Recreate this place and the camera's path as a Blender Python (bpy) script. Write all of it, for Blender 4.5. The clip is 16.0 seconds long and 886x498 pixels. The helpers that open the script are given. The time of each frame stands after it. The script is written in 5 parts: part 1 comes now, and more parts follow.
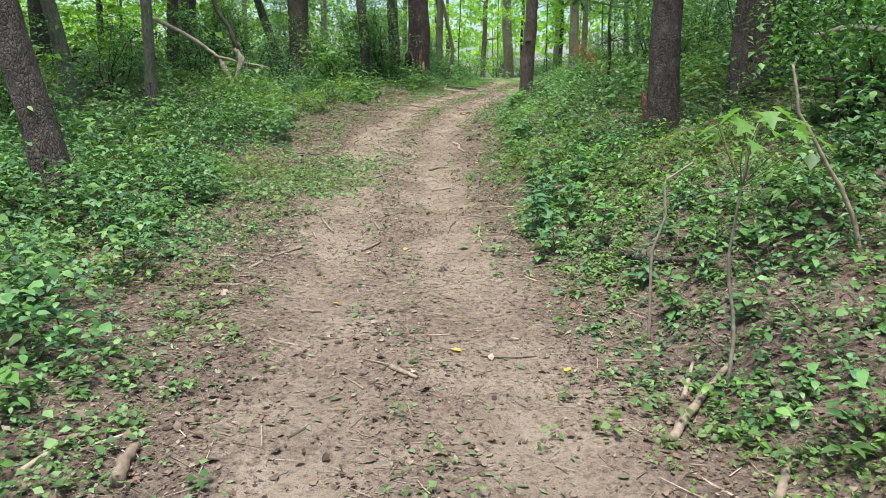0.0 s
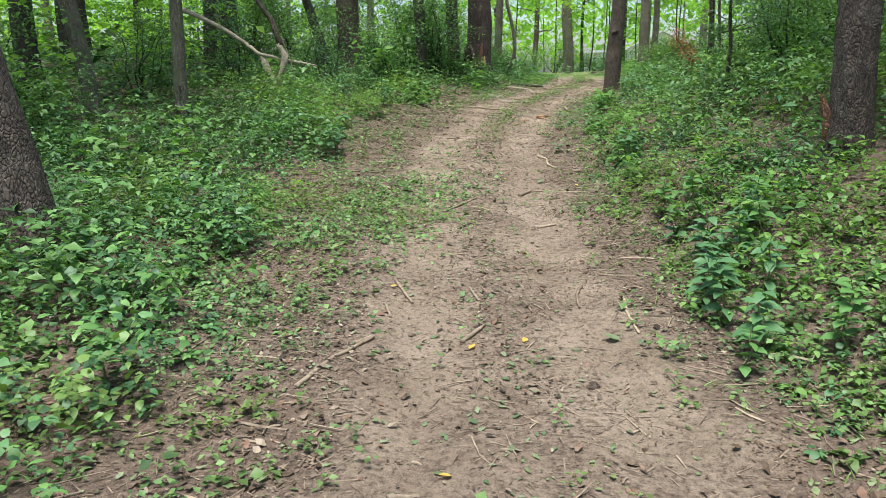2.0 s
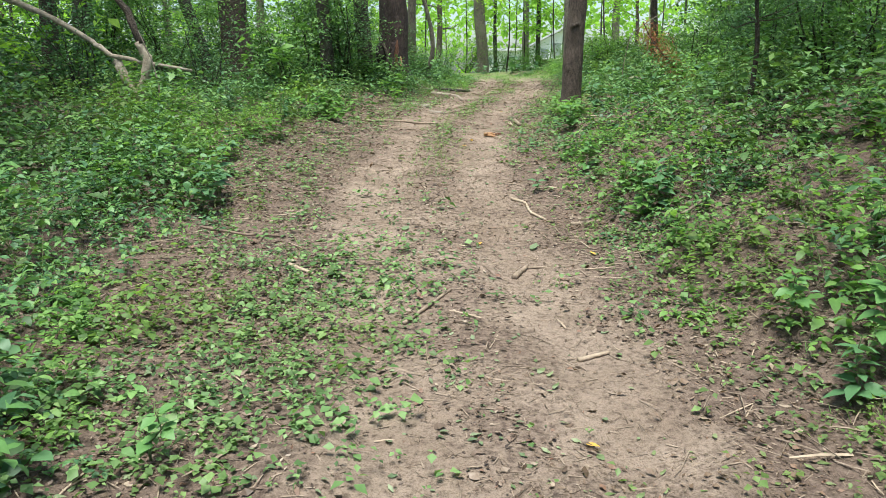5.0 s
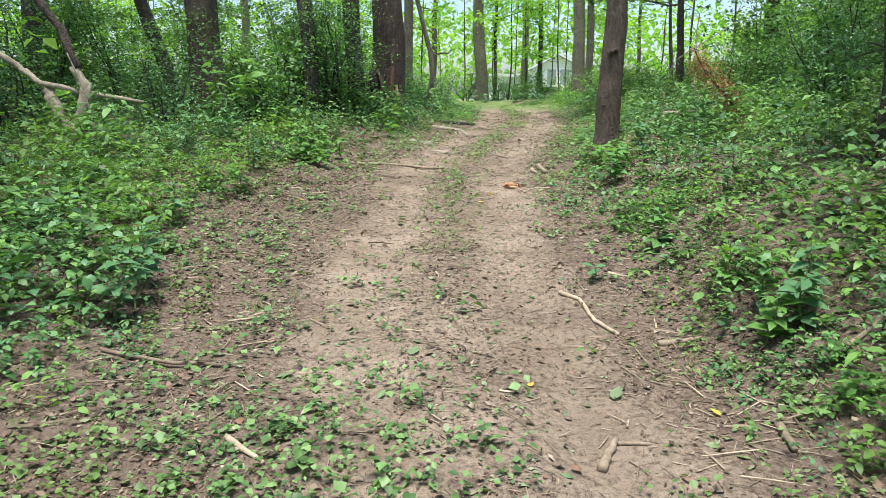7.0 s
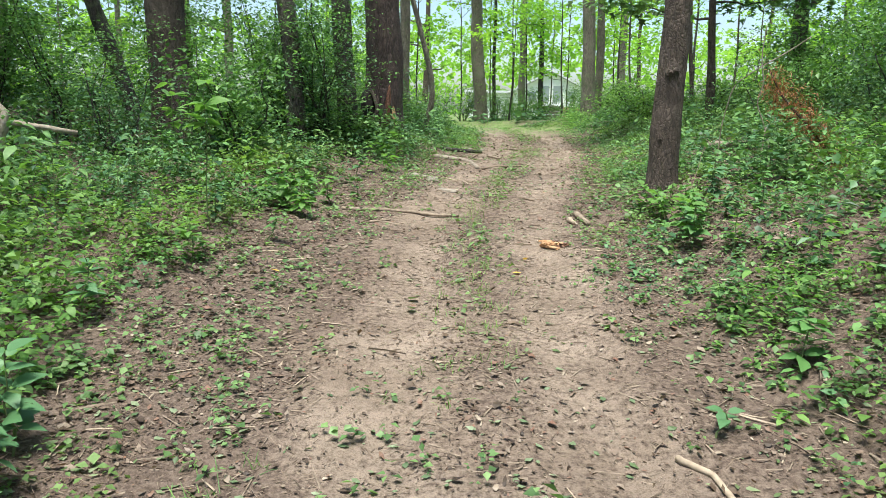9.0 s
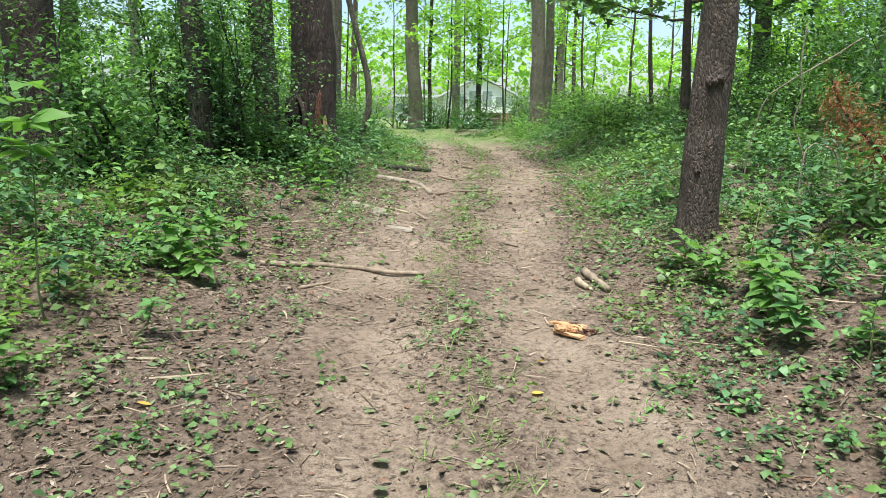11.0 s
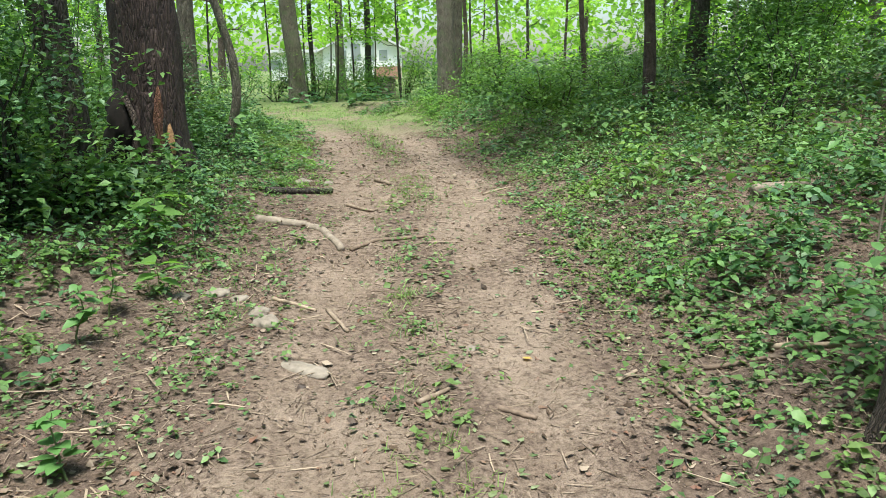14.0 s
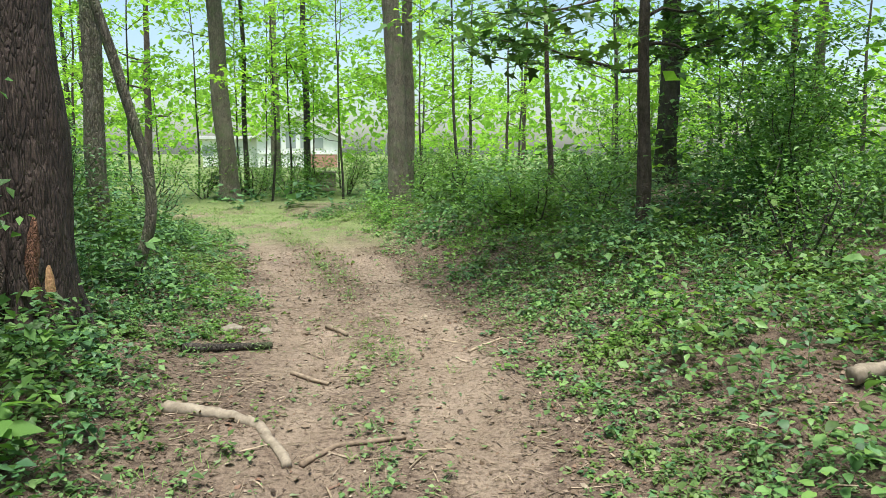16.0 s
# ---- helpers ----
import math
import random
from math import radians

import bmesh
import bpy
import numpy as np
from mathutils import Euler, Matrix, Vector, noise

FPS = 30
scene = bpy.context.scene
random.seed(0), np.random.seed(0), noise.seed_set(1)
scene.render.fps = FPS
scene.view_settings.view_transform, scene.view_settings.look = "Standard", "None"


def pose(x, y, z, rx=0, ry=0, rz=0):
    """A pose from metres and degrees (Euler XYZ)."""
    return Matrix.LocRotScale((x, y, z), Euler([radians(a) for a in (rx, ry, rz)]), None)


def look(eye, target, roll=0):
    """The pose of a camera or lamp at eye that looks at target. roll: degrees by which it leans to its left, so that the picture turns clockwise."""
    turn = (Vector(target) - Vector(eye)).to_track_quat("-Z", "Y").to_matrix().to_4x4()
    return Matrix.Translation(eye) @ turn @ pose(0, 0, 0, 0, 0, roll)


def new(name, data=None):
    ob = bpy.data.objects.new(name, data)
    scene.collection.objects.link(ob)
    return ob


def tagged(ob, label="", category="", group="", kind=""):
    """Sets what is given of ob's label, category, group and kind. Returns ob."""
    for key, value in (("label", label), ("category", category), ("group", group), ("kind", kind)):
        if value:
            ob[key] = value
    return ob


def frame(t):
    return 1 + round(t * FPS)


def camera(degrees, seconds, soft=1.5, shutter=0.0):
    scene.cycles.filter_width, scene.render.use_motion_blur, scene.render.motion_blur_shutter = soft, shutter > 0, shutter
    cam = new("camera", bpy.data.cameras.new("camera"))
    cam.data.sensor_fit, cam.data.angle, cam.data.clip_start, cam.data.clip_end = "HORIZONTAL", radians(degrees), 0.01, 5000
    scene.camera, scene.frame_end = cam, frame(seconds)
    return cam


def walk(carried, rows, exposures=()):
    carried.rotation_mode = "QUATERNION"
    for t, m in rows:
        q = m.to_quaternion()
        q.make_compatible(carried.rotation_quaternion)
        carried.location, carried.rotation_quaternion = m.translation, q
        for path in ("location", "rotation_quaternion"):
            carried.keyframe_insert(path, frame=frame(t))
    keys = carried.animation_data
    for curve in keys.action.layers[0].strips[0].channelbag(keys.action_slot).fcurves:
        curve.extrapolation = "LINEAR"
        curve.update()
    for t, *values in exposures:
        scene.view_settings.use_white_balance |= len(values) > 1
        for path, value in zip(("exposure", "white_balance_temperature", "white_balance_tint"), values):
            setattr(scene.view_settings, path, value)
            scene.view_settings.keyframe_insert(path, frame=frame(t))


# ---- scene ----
cam = camera(60.2, 16.0, soft=0.5)
PATH = [
    (0, (2.756, -3.958, 0.267), (2.428, -2.031, -0.159), 0.8),
    (0.5, (2.532, -3.485, 0.266), (2.083, -1.586, -0.173), -0.1),
    (1, (2.363, -3.036, 0.293), (1.923, -1.138, -0.16), -0.0),
    (1.5, (2.177, -2.549, 0.326), (1.736, -0.652, -0.129), 0.0),
    (2, (1.91, -2.083, 0.352), (1.478, -0.182, -0.091), 0.3),
    (2.5, (1.723, -1.586, 0.313), (1.323, 0.323, -0.129), 0.2),
    (3, (1.506, -1.133, 0.342), (1.133, 0.777, -0.118), -0.3),
    (3.5, (1.362, -0.671, 0.404), (1.141, 1.251, -0.104), -0.6),
    (4, (1.263, -0.157, 0.447), (1.065, 1.772, -0.044), -0.7),
    (4.2, (1.205, 0.019, 0.442), (1.008, 1.953, -0.027), -0.6),
    (6.3, (0.732, 1.998, 0.545), (0.586, 3.946, 0.118), 0.2),
    (6.5, (0.721, 2.218, 0.57), (0.571, 4.169, 0.155), 0.3),
    (7, (0.597, 2.687, 0.562), (0.445, 4.643, 0.175), 0.3),
    (7.5, (0.498, 3.124, 0.595), (0.36, 5.081, 0.207), 0.3),
    (8, (0.441, 3.577, 0.651), (0.307, 5.535, 0.267), 0.2),
    (8.5, (0.32, 4.046, 0.691), (0.19, 6.011, 0.343), 0.3),
    (8.7, (0.275, 4.217, 0.692), (0.144, 6.182, 0.342), 0.4),
    (10.8, (-0.093, 6.207, 0.801), (-0.038, 8.178, 0.467), 1.6),
    (11, (-0.134, 6.436, 0.8), (-0.059, 8.406, 0.462), 1.3),
    (11.5, (-0.155, 6.991, 0.846), (0.019, 8.939, 0.427), 1.0),
    (12, (-0.111, 7.556, 0.927), (0.1, 9.494, 0.478), -0.1),
    (12.5, (-0.14, 8.084, 1.002), (0.134, 10.01, 0.535), -0.2),
    (13, (-0.13, 8.554, 1.067), (0.193, 10.468, 0.585), -0.6),
    (13.5, (-0.159, 9.007, 1.152), (0.179, 10.918, 0.671), -0.9),
    (14, (-0.23, 9.443, 1.235), (0.127, 11.355, 0.772), -0.9),
    (14.5, (-0.24, 9.908, 1.279), (0.145, 11.82, 0.837), -0.8),
    (15, (-0.252, 10.327, 1.351), (0.193, 12.232, 0.934), -0.5),
    (15.5, (-0.278, 10.724, 1.44), (0.235, 12.625, 1.086), -0.2),
    (16, (-0.208, 11.143, 1.503), (0.331, 13.053, 1.253), 0.1),
]
walk(cam, [(t, look(eye, target, roll)) for t, eye, target, roll in PATH], exposures=[(0, 0.8, 6050, 5), (1.5, 0.7, 6150, 4), (2.5, 0.74, 6150, 4), (7, 0.93, 6100, 5), (13, 0.96, 6150, 4), (14.5, 0.86, 6250, 4), (16, 0.86, 6350, 4)])

# ---------------------------------------------------------------- world and light
world = bpy.data.worlds.new("sky")
scene.world = world
world.use_nodes = True
wn = world.node_tree.nodes
sky = wn.new("ShaderNodeTexSky")
sky.sky_type = "NISHITA"
sky.sun_disc = False
sky.sun_elevation, sky.sun_rotation = radians(74), radians(190)
sky.air_density, sky.dust_density, sky.ozone_density = 1.0, 2.2, 0.6
wn["Background"].inputs["Strength"].default_value = 0.125
world.node_tree.links.new(sky.outputs["Color"], wn["Background"].inputs["Color"])
sun = new("sun", bpy.data.lights.new("sun", "SUN"))
sun.data.energy, sun.data.angle, sun.data.color = 4.8, radians(25), (1.0, 0.95, 0.85)
sun.matrix_world = look((0, 0, 40), (-11 * math.sin(radians(190)), -11 * math.cos(radians(190)), 1.6))

# ---------------------------------------------------------------- materials


def material(name):
    m = bpy.data.materials.new(name)
    m.use_nodes = True
    nt = m.node_tree
    return m, nt, nt.nodes["Principled BSDF"], nt.nodes["Material Output"]


def node(nt, kind, **sets):
    n = nt.nodes.new(kind)
    for key, value in sets.items():
        n.inputs[key].default_value = value
    return n


def ramp(nt, source, stops):
    r = nt.nodes.new("ShaderNodeValToRGB")
    while len(r.color_ramp.elements) < len(stops):
        r.color_ramp.elements.new(0.5)
    for e, (p, c) in zip(r.color_ramp.elements, stops):
        e.position, e.color = p, (*c, 1)
    nt.links.new(source, r.inputs["Fac"])
    return r.outputs["Color"]


def mix(nt, fac, a, b, how="MIX"):
    n = nt.nodes.new("ShaderNodeMix")
    n.data_type, n.blend_type = "RGBA", how
    for sock, v in ((n.inputs[0], fac), (n.inputs[6], a), (n.inputs[7], b)):
        if isinstance(v, (int, float)):
            sock.default_value = v
        elif isinstance(v, tuple):
            sock.default_value = (*v, 1)
        else:
            nt.links.new(v, sock)
    return n.outputs[2]


def coords(nt, scale=(1, 1, 1)):
    c = nt.nodes.new("ShaderNodeTexCoord")
    mp = nt.nodes.new("ShaderNodeMapping")
    mp.inputs["Scale"].default_value = scale
    nt.links.new(c.outputs["Object"], mp.inputs["Vector"])
    return mp.outputs["Vector"]


def noise_of(nt, vec, scale, detail=4.0, rough=0.6):
    n = node(nt, "ShaderNodeTexNoise", Scale=scale, Detail=detail, Roughness=rough)
    nt.links.new(vec, n.inputs["Vector"])
    return n.outputs["Fac"]


def bump_of(nt, height, strength, distance, bsdf):
    b = node(nt, "ShaderNodeBump", Strength=strength, Distance=distance)
    nt.links.new(height, b.inputs["Height"])
    nt.links.new(b.outputs["Normal"], bsdf.inputs["Normal"])


def leaf_material(name, stops, glow=0.2, rough=0.5, through_gain=1.6, patch=(0.16, 0.2, 0.04), gloss=0.38):
    m, nt, bsdf, out = material(name)
    geo = nt.nodes.new("ShaderNodeNewGeometry")
    col = ramp(nt, geo.outputs["Random Per Island"], stops)
    big = noise_of(nt, coords(nt), 0.8, 2.0)
    big = ramp(nt, big, [(0.45, (0, 0, 0)), (0.7, (0.5, 0.5, 0.5))])
    col = mix(nt, big, col, patch)
    fine = noise_of(nt, coords(nt), 45.0, 3.0)
    col = mix(nt, 0.35, col, ramp(nt, fine, [(0.3, (0.45, 0.5, 0.4)), (0.7, (1.0, 1.0, 1.0))]), "MULTIPLY")
    nt.links.new(col, bsdf.inputs["Base Color"])
    bsdf.inputs["Roughness"].default_value = rough
    bsdf.inputs["Specular IOR Level"].default_value = gloss
    tr = nt.nodes.new("ShaderNodeBsdfTranslucent")
    nt.links.new(mix(nt, 1.0, col, (through_gain, through_gain * 1.05, through_gain * 0.55), "MULTIPLY"), tr.inputs["Color"])
    ms = node(nt, "ShaderNodeMixShader", Fac=glow)
    nt.links.new(bsdf.outputs[0], ms.inputs[1])
    nt.links.new(tr.outputs[0], ms.inputs[2])
    nt.links.new(ms.outputs[0], out.inputs["Surface"])
    return m


GREEN = [(0.0, (0.03, 0.07, 0.022)), (0.3, (0.07, 0.155, 0.045)), (0.65, (0.12, 0.25, 0.075)), (1.0, (0.18, 0.325, 0.1))]
COOL = [(0.0, (0.028, 0.07, 0.032)), (0.4, (0.07, 0.16, 0.07)), (0.8, (0.12, 0.24, 0.1)), (1.0, (0.165, 0.295, 0.13))]
FRESH = [(0.0, (0.05, 0.11, 0.03)), (0.5, (0.125, 0.25, 0.06)), (1.0, (0.24, 0.4, 0.11))]
leaf_green = leaf_material("leaf_green", GREEN)
leaf_cool = leaf_material("leaf_cool", COOL, patch=(0.08, 0.17, 0.06))
leaf_fresh = leaf_material("leaf_fresh", FRESH, glow=0.4)
leaf_seedling = leaf_material("leaf_seedling", [(0.0, (0.05, 0.1, 0.035)), (0.5, (0.12, 0.215, 0.075)), (1.0, (0.22, 0.34, 0.13))], glow=0.3)
leaf_shrub = leaf_material("leaf_shrub", [(0.0, (0.035, 0.085, 0.025)), (0.5, (0.1, 0.22, 0.06)), (1.0, (0.22, 0.38, 0.12))], glow=0.3, patch=(0.15, 0.26, 0.06))
# leaf colour raised for crowns and distance in place of the brighter light there
leaf_crown_lit = leaf_material("leaf_crown_lit", [(0.0, (0.11, 0.22, 0.04)), (0.5, (0.18, 0.34, 0.055)), (1.0, (0.28, 0.46, 0.09))], glow=0.55, rough=0.7, through_gain=1.85, patch=(0.26, 0.36, 0.06), gloss=0.15)
grass_blade = leaf_material("grass_blade", FRESH, glow=0.3, patch=(0.2, 0.22, 0.07))
leaf_dry = leaf_material("leaf_dry", [(0.0, (0.035, 0.022, 0.016)), (0.35, (0.09, 0.06, 0.044)), (0.6, (0.19, 0.135, 0.105)), (0.72, (0.2, 0.1, 0.07)), (0.78, (0.2, 0.145, 0.115)), (0.93, (0.28, 0.215, 0.17)),
                                      (1.0, (0.42, 0.34, 0.27))], glow=0.1, rough=0.6, through_gain=1.2, patch=(0.2, 0.13, 0.08))
leaf_fallen_green = leaf_material("leaf_fallen_green", [(0.0, (0.075, 0.12, 0.055)), (0.5, (0.14, 0.19, 0.1)), (1.0, (0.26, 0.3, 0.19))], glow=0.2)
leaf_yellow = leaf_material("leaf_yellow", [(0.0, (0.5, 0.28, 0.05)), (0.5, (0.6, 0.4, 0.08)), (1.0, (0.55, 0.2, 0.07))], glow=0.2, patch=(0.6, 0.36, 0.08))
needle_dead = leaf_material("needle_dead", [(0.0, (0.22, 0.085, 0.04)), (1.0, (0.4, 0.17, 0.08))], glow=0.2, patch=(0.3, 0.12, 0.05))


def bark_material(name, dark, mid, light, scale=1.0, moss=0.0, stretch=0.25):
    m, nt, bsdf, out = material(name)
    vec = coords(nt, (1, 1, stretch))
    warp = node(nt, "ShaderNodeTexNoise", Scale=9.0, Detail=4.0)
    nt.links.new(vec, warp.inputs["Vector"])
    plates = node(nt, "ShaderNodeTexVoronoi", Scale=46 * scale, Randomness=1.0)
    plates.feature = "DISTANCE_TO_EDGE"
    nt.links.new(mix(nt, 0.12, vec, warp.outputs["Color"]), plates.inputs["Vector"])
    crack = ramp(nt, plates.outputs["Distance"], [(0.0, (0, 0, 0)), (0.22, (1, 1, 1))])
    n1, n2 = noise_of(nt, coords(nt, (1, 1, 0.35)), 22 * scale, 8, 0.7), noise_of(nt, coords(nt), 3.0, 4)
    col = ramp(nt, n1, [(0.3, dark), (0.52, mid), (0.75, light)])
    col = mix(nt, 1.0, col, ramp(nt, plates.outputs["Distance"], [(0.0, (0.62, 0.6, 0.59)), (0.16, (1, 1, 1))]), "MULTIPLY")
    wrinkle = noise_of(nt, coords(nt, (1, 1, 2.2)), 48 * scale, 5, 0.7)
    col = mix(nt, 0.7, col, ramp(nt, wrinkle, [(0.35, (0.45, 0.43, 0.42)), (0.55, (1, 1, 1))]), "MULTIPLY")
    col = mix(nt, ramp(nt, n2, [(0.5, (0, 0, 0)), (0.7, (0.55, 0.55, 0.55))]), col, light)
    if moss:
        n3 = noise_of(nt, coords(nt), 6.0, 5)
        col = mix(nt, ramp(nt, n3, [(0.55 - moss * 0.2, (0, 0, 0)), (0.75, (0.8, 0.8, 0.8))]), col, (0.09, 0.13, 0.045))
    nt.links.new(col, bsdf.inputs["Base Color"])
    bsdf.inputs["Roughness"].default_value = 0.9
    bump_of(nt, mix(nt, 0.5, crack, n1), 1.0, 0.022, bsdf)
    return m


bark_pine = bark_material("bark_pine", (0.03, 0.022, 0.019), (0.085, 0.062, 0.052), (0.185, 0.148, 0.13), stretch=0.5)
bark_oak = bark_material("bark_oak", (0.035, 0.025, 0.02), (0.1, 0.072, 0.057), (0.18, 0.138, 0.114), 1.5, stretch=0.34)
bark_red = bark_material("bark_red", (0.022, 0.014, 0.013), (0.06, 0.039, 0.034), (0.125, 0.088, 0.077), 1.0, stretch=0.16)
bark_grey = bark_material("bark_grey", (0.1, 0.085, 0.065), (0.19, 0.165, 0.13), (0.3, 0.27, 0.22), 1.2, 0.4)
bark_dark = bark_material("bark_dark", (0.025, 0.02, 0.017), (0.06, 0.05, 0.042), (0.11, 0.095, 0.08), 1.0, 0.2)


wood_red = bark_material("wood_red", (0.1, 0.045, 0.03), (0.22, 0.1, 0.06), (0.34, 0.18, 0.11), 2.0)


def plain_material(name, a, b, scale, rough=0.8, bump=0.2):
    m, nt, bsdf, out = material(name)
    n = noise_of(nt, coords(nt), scale, 6)
    nt.links.new(ramp(nt, n, [(0.3, a), (0.7, b)]), bsdf.inputs["Base Color"])
    bsdf.inputs["Roughness"].default_value = rough
    bump_of(nt, n, bump, 0.01, bsdf)
    return m


bark_bleached = plain_material("bark_bleached", (0.2, 0.155, 0.115), (0.43, 0.365, 0.29), 26, 0.9, 0.9)
wood_grey = plain_material("wood_grey", (0.14, 0.11, 0.084), (0.32, 0.268, 0.215), 18, 0.9, 0.5)
stone_grey = plain_material("stone_grey", (0.14, 0.118, 0.093), (0.28, 0.24, 0.2), 22, 0.9, 0.5)
wood_fresh = plain_material("wood_fresh", (0.26, 0.13, 0.065), (0.56, 0.34, 0.18), 55, 0.9, 0.8)
wood_stick = plain_material("wood_stick", (0.13, 0.095, 0.068), (0.31, 0.24, 0.18), 26, 0.85, 0.5)
# near-black colour that stands for the shade inside the hollow
hollow_shade = plain_material("hollow_shade", (0.008, 0.006, 0.005), (0.02, 0.015, 0.012), 20, 1.0, 0.5)
wood_pale = plain_material("wood_pale", (0.22, 0.17, 0.12), (0.42, 0.33, 0.245), 18, 0.85, 0.5)
wood_dark = plain_material("wood_dark", (0.1, 0.07, 0.05), (0.24, 0.175, 0.13), 26, 0.85, 0.5)
stem_green = plain_material("stem_green", (0.07, 0.1, 0.035), (0.14, 0.17, 0.06), 30)
paint_white = plain_material("paint_white", (0.72, 0.72, 0.7), (0.82, 0.82, 0.8), 3, 0.6, 0.05)
roof_grey = plain_material("roof_grey", (0.45, 0.45, 0.46), (0.62, 0.62, 0.62), 8)
brick_red = plain_material("brick_red", (0.36, 0.17, 0.13), (0.5, 0.28, 0.22), 20)
box_wood = plain_material("box_wood", (0.13, 0.12, 0.09), (0.22, 0.2, 0.15), 9)
glass_dark, nt, bsdf, out = material("glass_dark")
bsdf.inputs["Base Color"].default_value, bsdf.inputs["Roughness"].default_value = (0.3, 0.33, 0.33, 1), 0.08


def ground_material():
    m, nt, bsdf, out = material("forest_soil")
    bare = nt.nodes.new("ShaderNodeAttribute")
    bare.attribute_name = "bare"
    lawn = nt.nodes.new("ShaderNodeAttribute")
    lawn.attribute_name = "lawn"
    vec = coords(nt)
    n1, n2, n3 = noise_of(nt, vec, 2.2, 6), noise_of(nt, vec, 30, 8, 0.7), noise_of(nt, vec, 130, 4, 0.7)
    dirt = ramp(nt, n1, [(0.3, (0.2, 0.15, 0.116)), (0.5, (0.258, 0.2, 0.158)), (0.72, (0.325, 0.256, 0.205))])
    dirt = mix(nt, 0.85, dirt, ramp(nt, n2, [(0.32, (0.42, 0.38, 0.35)), (0.5, (1, 1, 1)), (0.75, (1.2, 1.17, 1.14))]), "MULTIPLY")
    crumbs = ramp(nt, n3, [(0.34, (0.45, 0.4, 0.36)), (0.48, (1, 1, 1)), (0.7, (1.2, 1.18, 1.15))])
    dirt = mix(nt, 0.8, dirt, crumbs, "MULTIPLY")
    litter = ramp(nt, n2, [(0.3, (0.06, 0.042, 0.033)), (0.5, (0.155, 0.113, 0.09)), (0.7, (0.245, 0.186, 0.152))])
    litter = mix(nt, 0.6, litter, crumbs, "MULTIPLY")
    sub = node(nt, "ShaderNodeMath")
    sub.operation = "MULTIPLY_ADD"
    nt.links.new(n2, sub.inputs[0])
    sub.inputs[1].default_value = 1.5
    add = node(nt, "ShaderNodeMath")
    add.operation = "ADD"
    nt.links.new(bare.outputs["Fac"], add.inputs[0])
    sub.inputs[2].default_value = -0.75
    nt.links.new(sub.outputs[0], add.inputs[1])
    col = mix(nt, ramp(nt, add.outputs[0], [(0.2, (0, 0, 0)), (0.8, (1, 1, 1))]), litter, dirt)
    grass = ramp(nt, n2, [(0.3, (0.1, 0.135, 0.05)), (0.7, (0.2, 0.25, 0.095))])
    col = mix(nt, lawn.outputs["Fac"], col, grass)
    nt.links.new(col, bsdf.inputs["Base Color"])
    bsdf.inputs["Roughness"].default_value = 0.95
    bsdf.inputs["Specular IOR Level"].default_value = 0.2
    bump_of(nt, mix(nt, 0.4, n2, n3), 1.0, 0.03, bsdf)
    return m


soil = ground_material()

# ---------------------------------------------------------------- the lie of the land
rng = np.random.RandomState(11)
LATTICE = np.random.RandomState(5).rand(256, 256)


def vnoise(x, y):
    x, y = np.asarray(x, float), np.asarray(y, float)
    i, j = np.floor(x).astype(int), np.floor(y).astype(int)
    u, v = x - i, y - j
    u, v = u * u * (3 - 2 * u), v * v * (3 - 2 * v)
    at = lambda a, b: LATTICE[a & 255, b & 255]
    return (at(i, j) * (1 - u) + at(i + 1, j) * u) * (1 - v) + (at(i, j + 1) * (1 - u) + at(i + 1, j + 1) * u) * v


def fbm(x, y, octaves=3):
    return sum((vnoise(x * 2**k + 17 * k, y * 2**k + 31 * k) - 0.5) * 0.55**k for k in range(octaves))


def step(a):
    a = np.clip(a, 0, 1)
    return a * a * (3 - 2 * a)


TRAIL_Y = [-12, -8, -4, 0.3, 2, 4, 5.9, 8, 10.6, 12.1, 14, 16.4, 19, 21, 23, 24.6]
TRAIL_X = [5.2, 4.2, 3.0, 1.8, 1.3, 0.85, 0.44, 0.2, 0.13, 0.2, 0.45, 0.78, 0.87, 0.78, 0.45, -0.2]
RISE_Y = [-12, -8, -4, 0.5, 2.1, 4.2, 5.5, 6.3, 8, 10.3, 11.4, 12.8, 13.5, 15, 17, 19, 23, 29, 40, 70, 700]
RISE_Z = [-1.5, -1.38, -1.24, -1.06, -0.96, -0.86, -0.785, -0.72, -0.51, -0.26, -0.2, -0.12, -0.08, 0, 0.11, 0.2, 0.35, 0.46, 0.4, 0.3, 0.3]
fine_y = np.arange(-14, 27, 0.1)
fine_x = np.convolve(np.pad(np.interp(fine_y, TRAIL_Y, TRAIL_X), 8, "edge"), np.ones(17) / 17, "valid")
line = np.stack([fine_x, fine_y], 1)[:386]
bend = np.stack([np.linspace(line[-1, 0], -9, 60), line[-1, 1] + 2.6 * (1 - np.exp(-np.linspace(0, 3, 60)))], 1)
line = np.concatenate([line, bend])
rise_f = np.arange(-14, 60, 0.1)
rise_z = np.convolve(np.pad(np.interp(rise_f, RISE_Y, RISE_Z), 6, "edge"), np.ones(13) / 13, "valid")


def off_trail(x, y):
    """Distance from the trail's middle line, and on which side (+1 east)."""
    x, y = np.ravel(x).astype(float), np.ravel(y).astype(float)
    d = np.full(len(x), 99.0)
    for n in range(0, len(x), 20000):
        a = np.stack([x[n:n + 20000], y[n:n + 20000]], 1)
        d[n:n + 20000] = np.sqrt(((a[:, None] - line[None, ::2]) ** 2).sum(-1).min(1))
    side = np.where(x > np.interp(y, fine_y, fine_x), 1.0, -1.0)
    return d, side


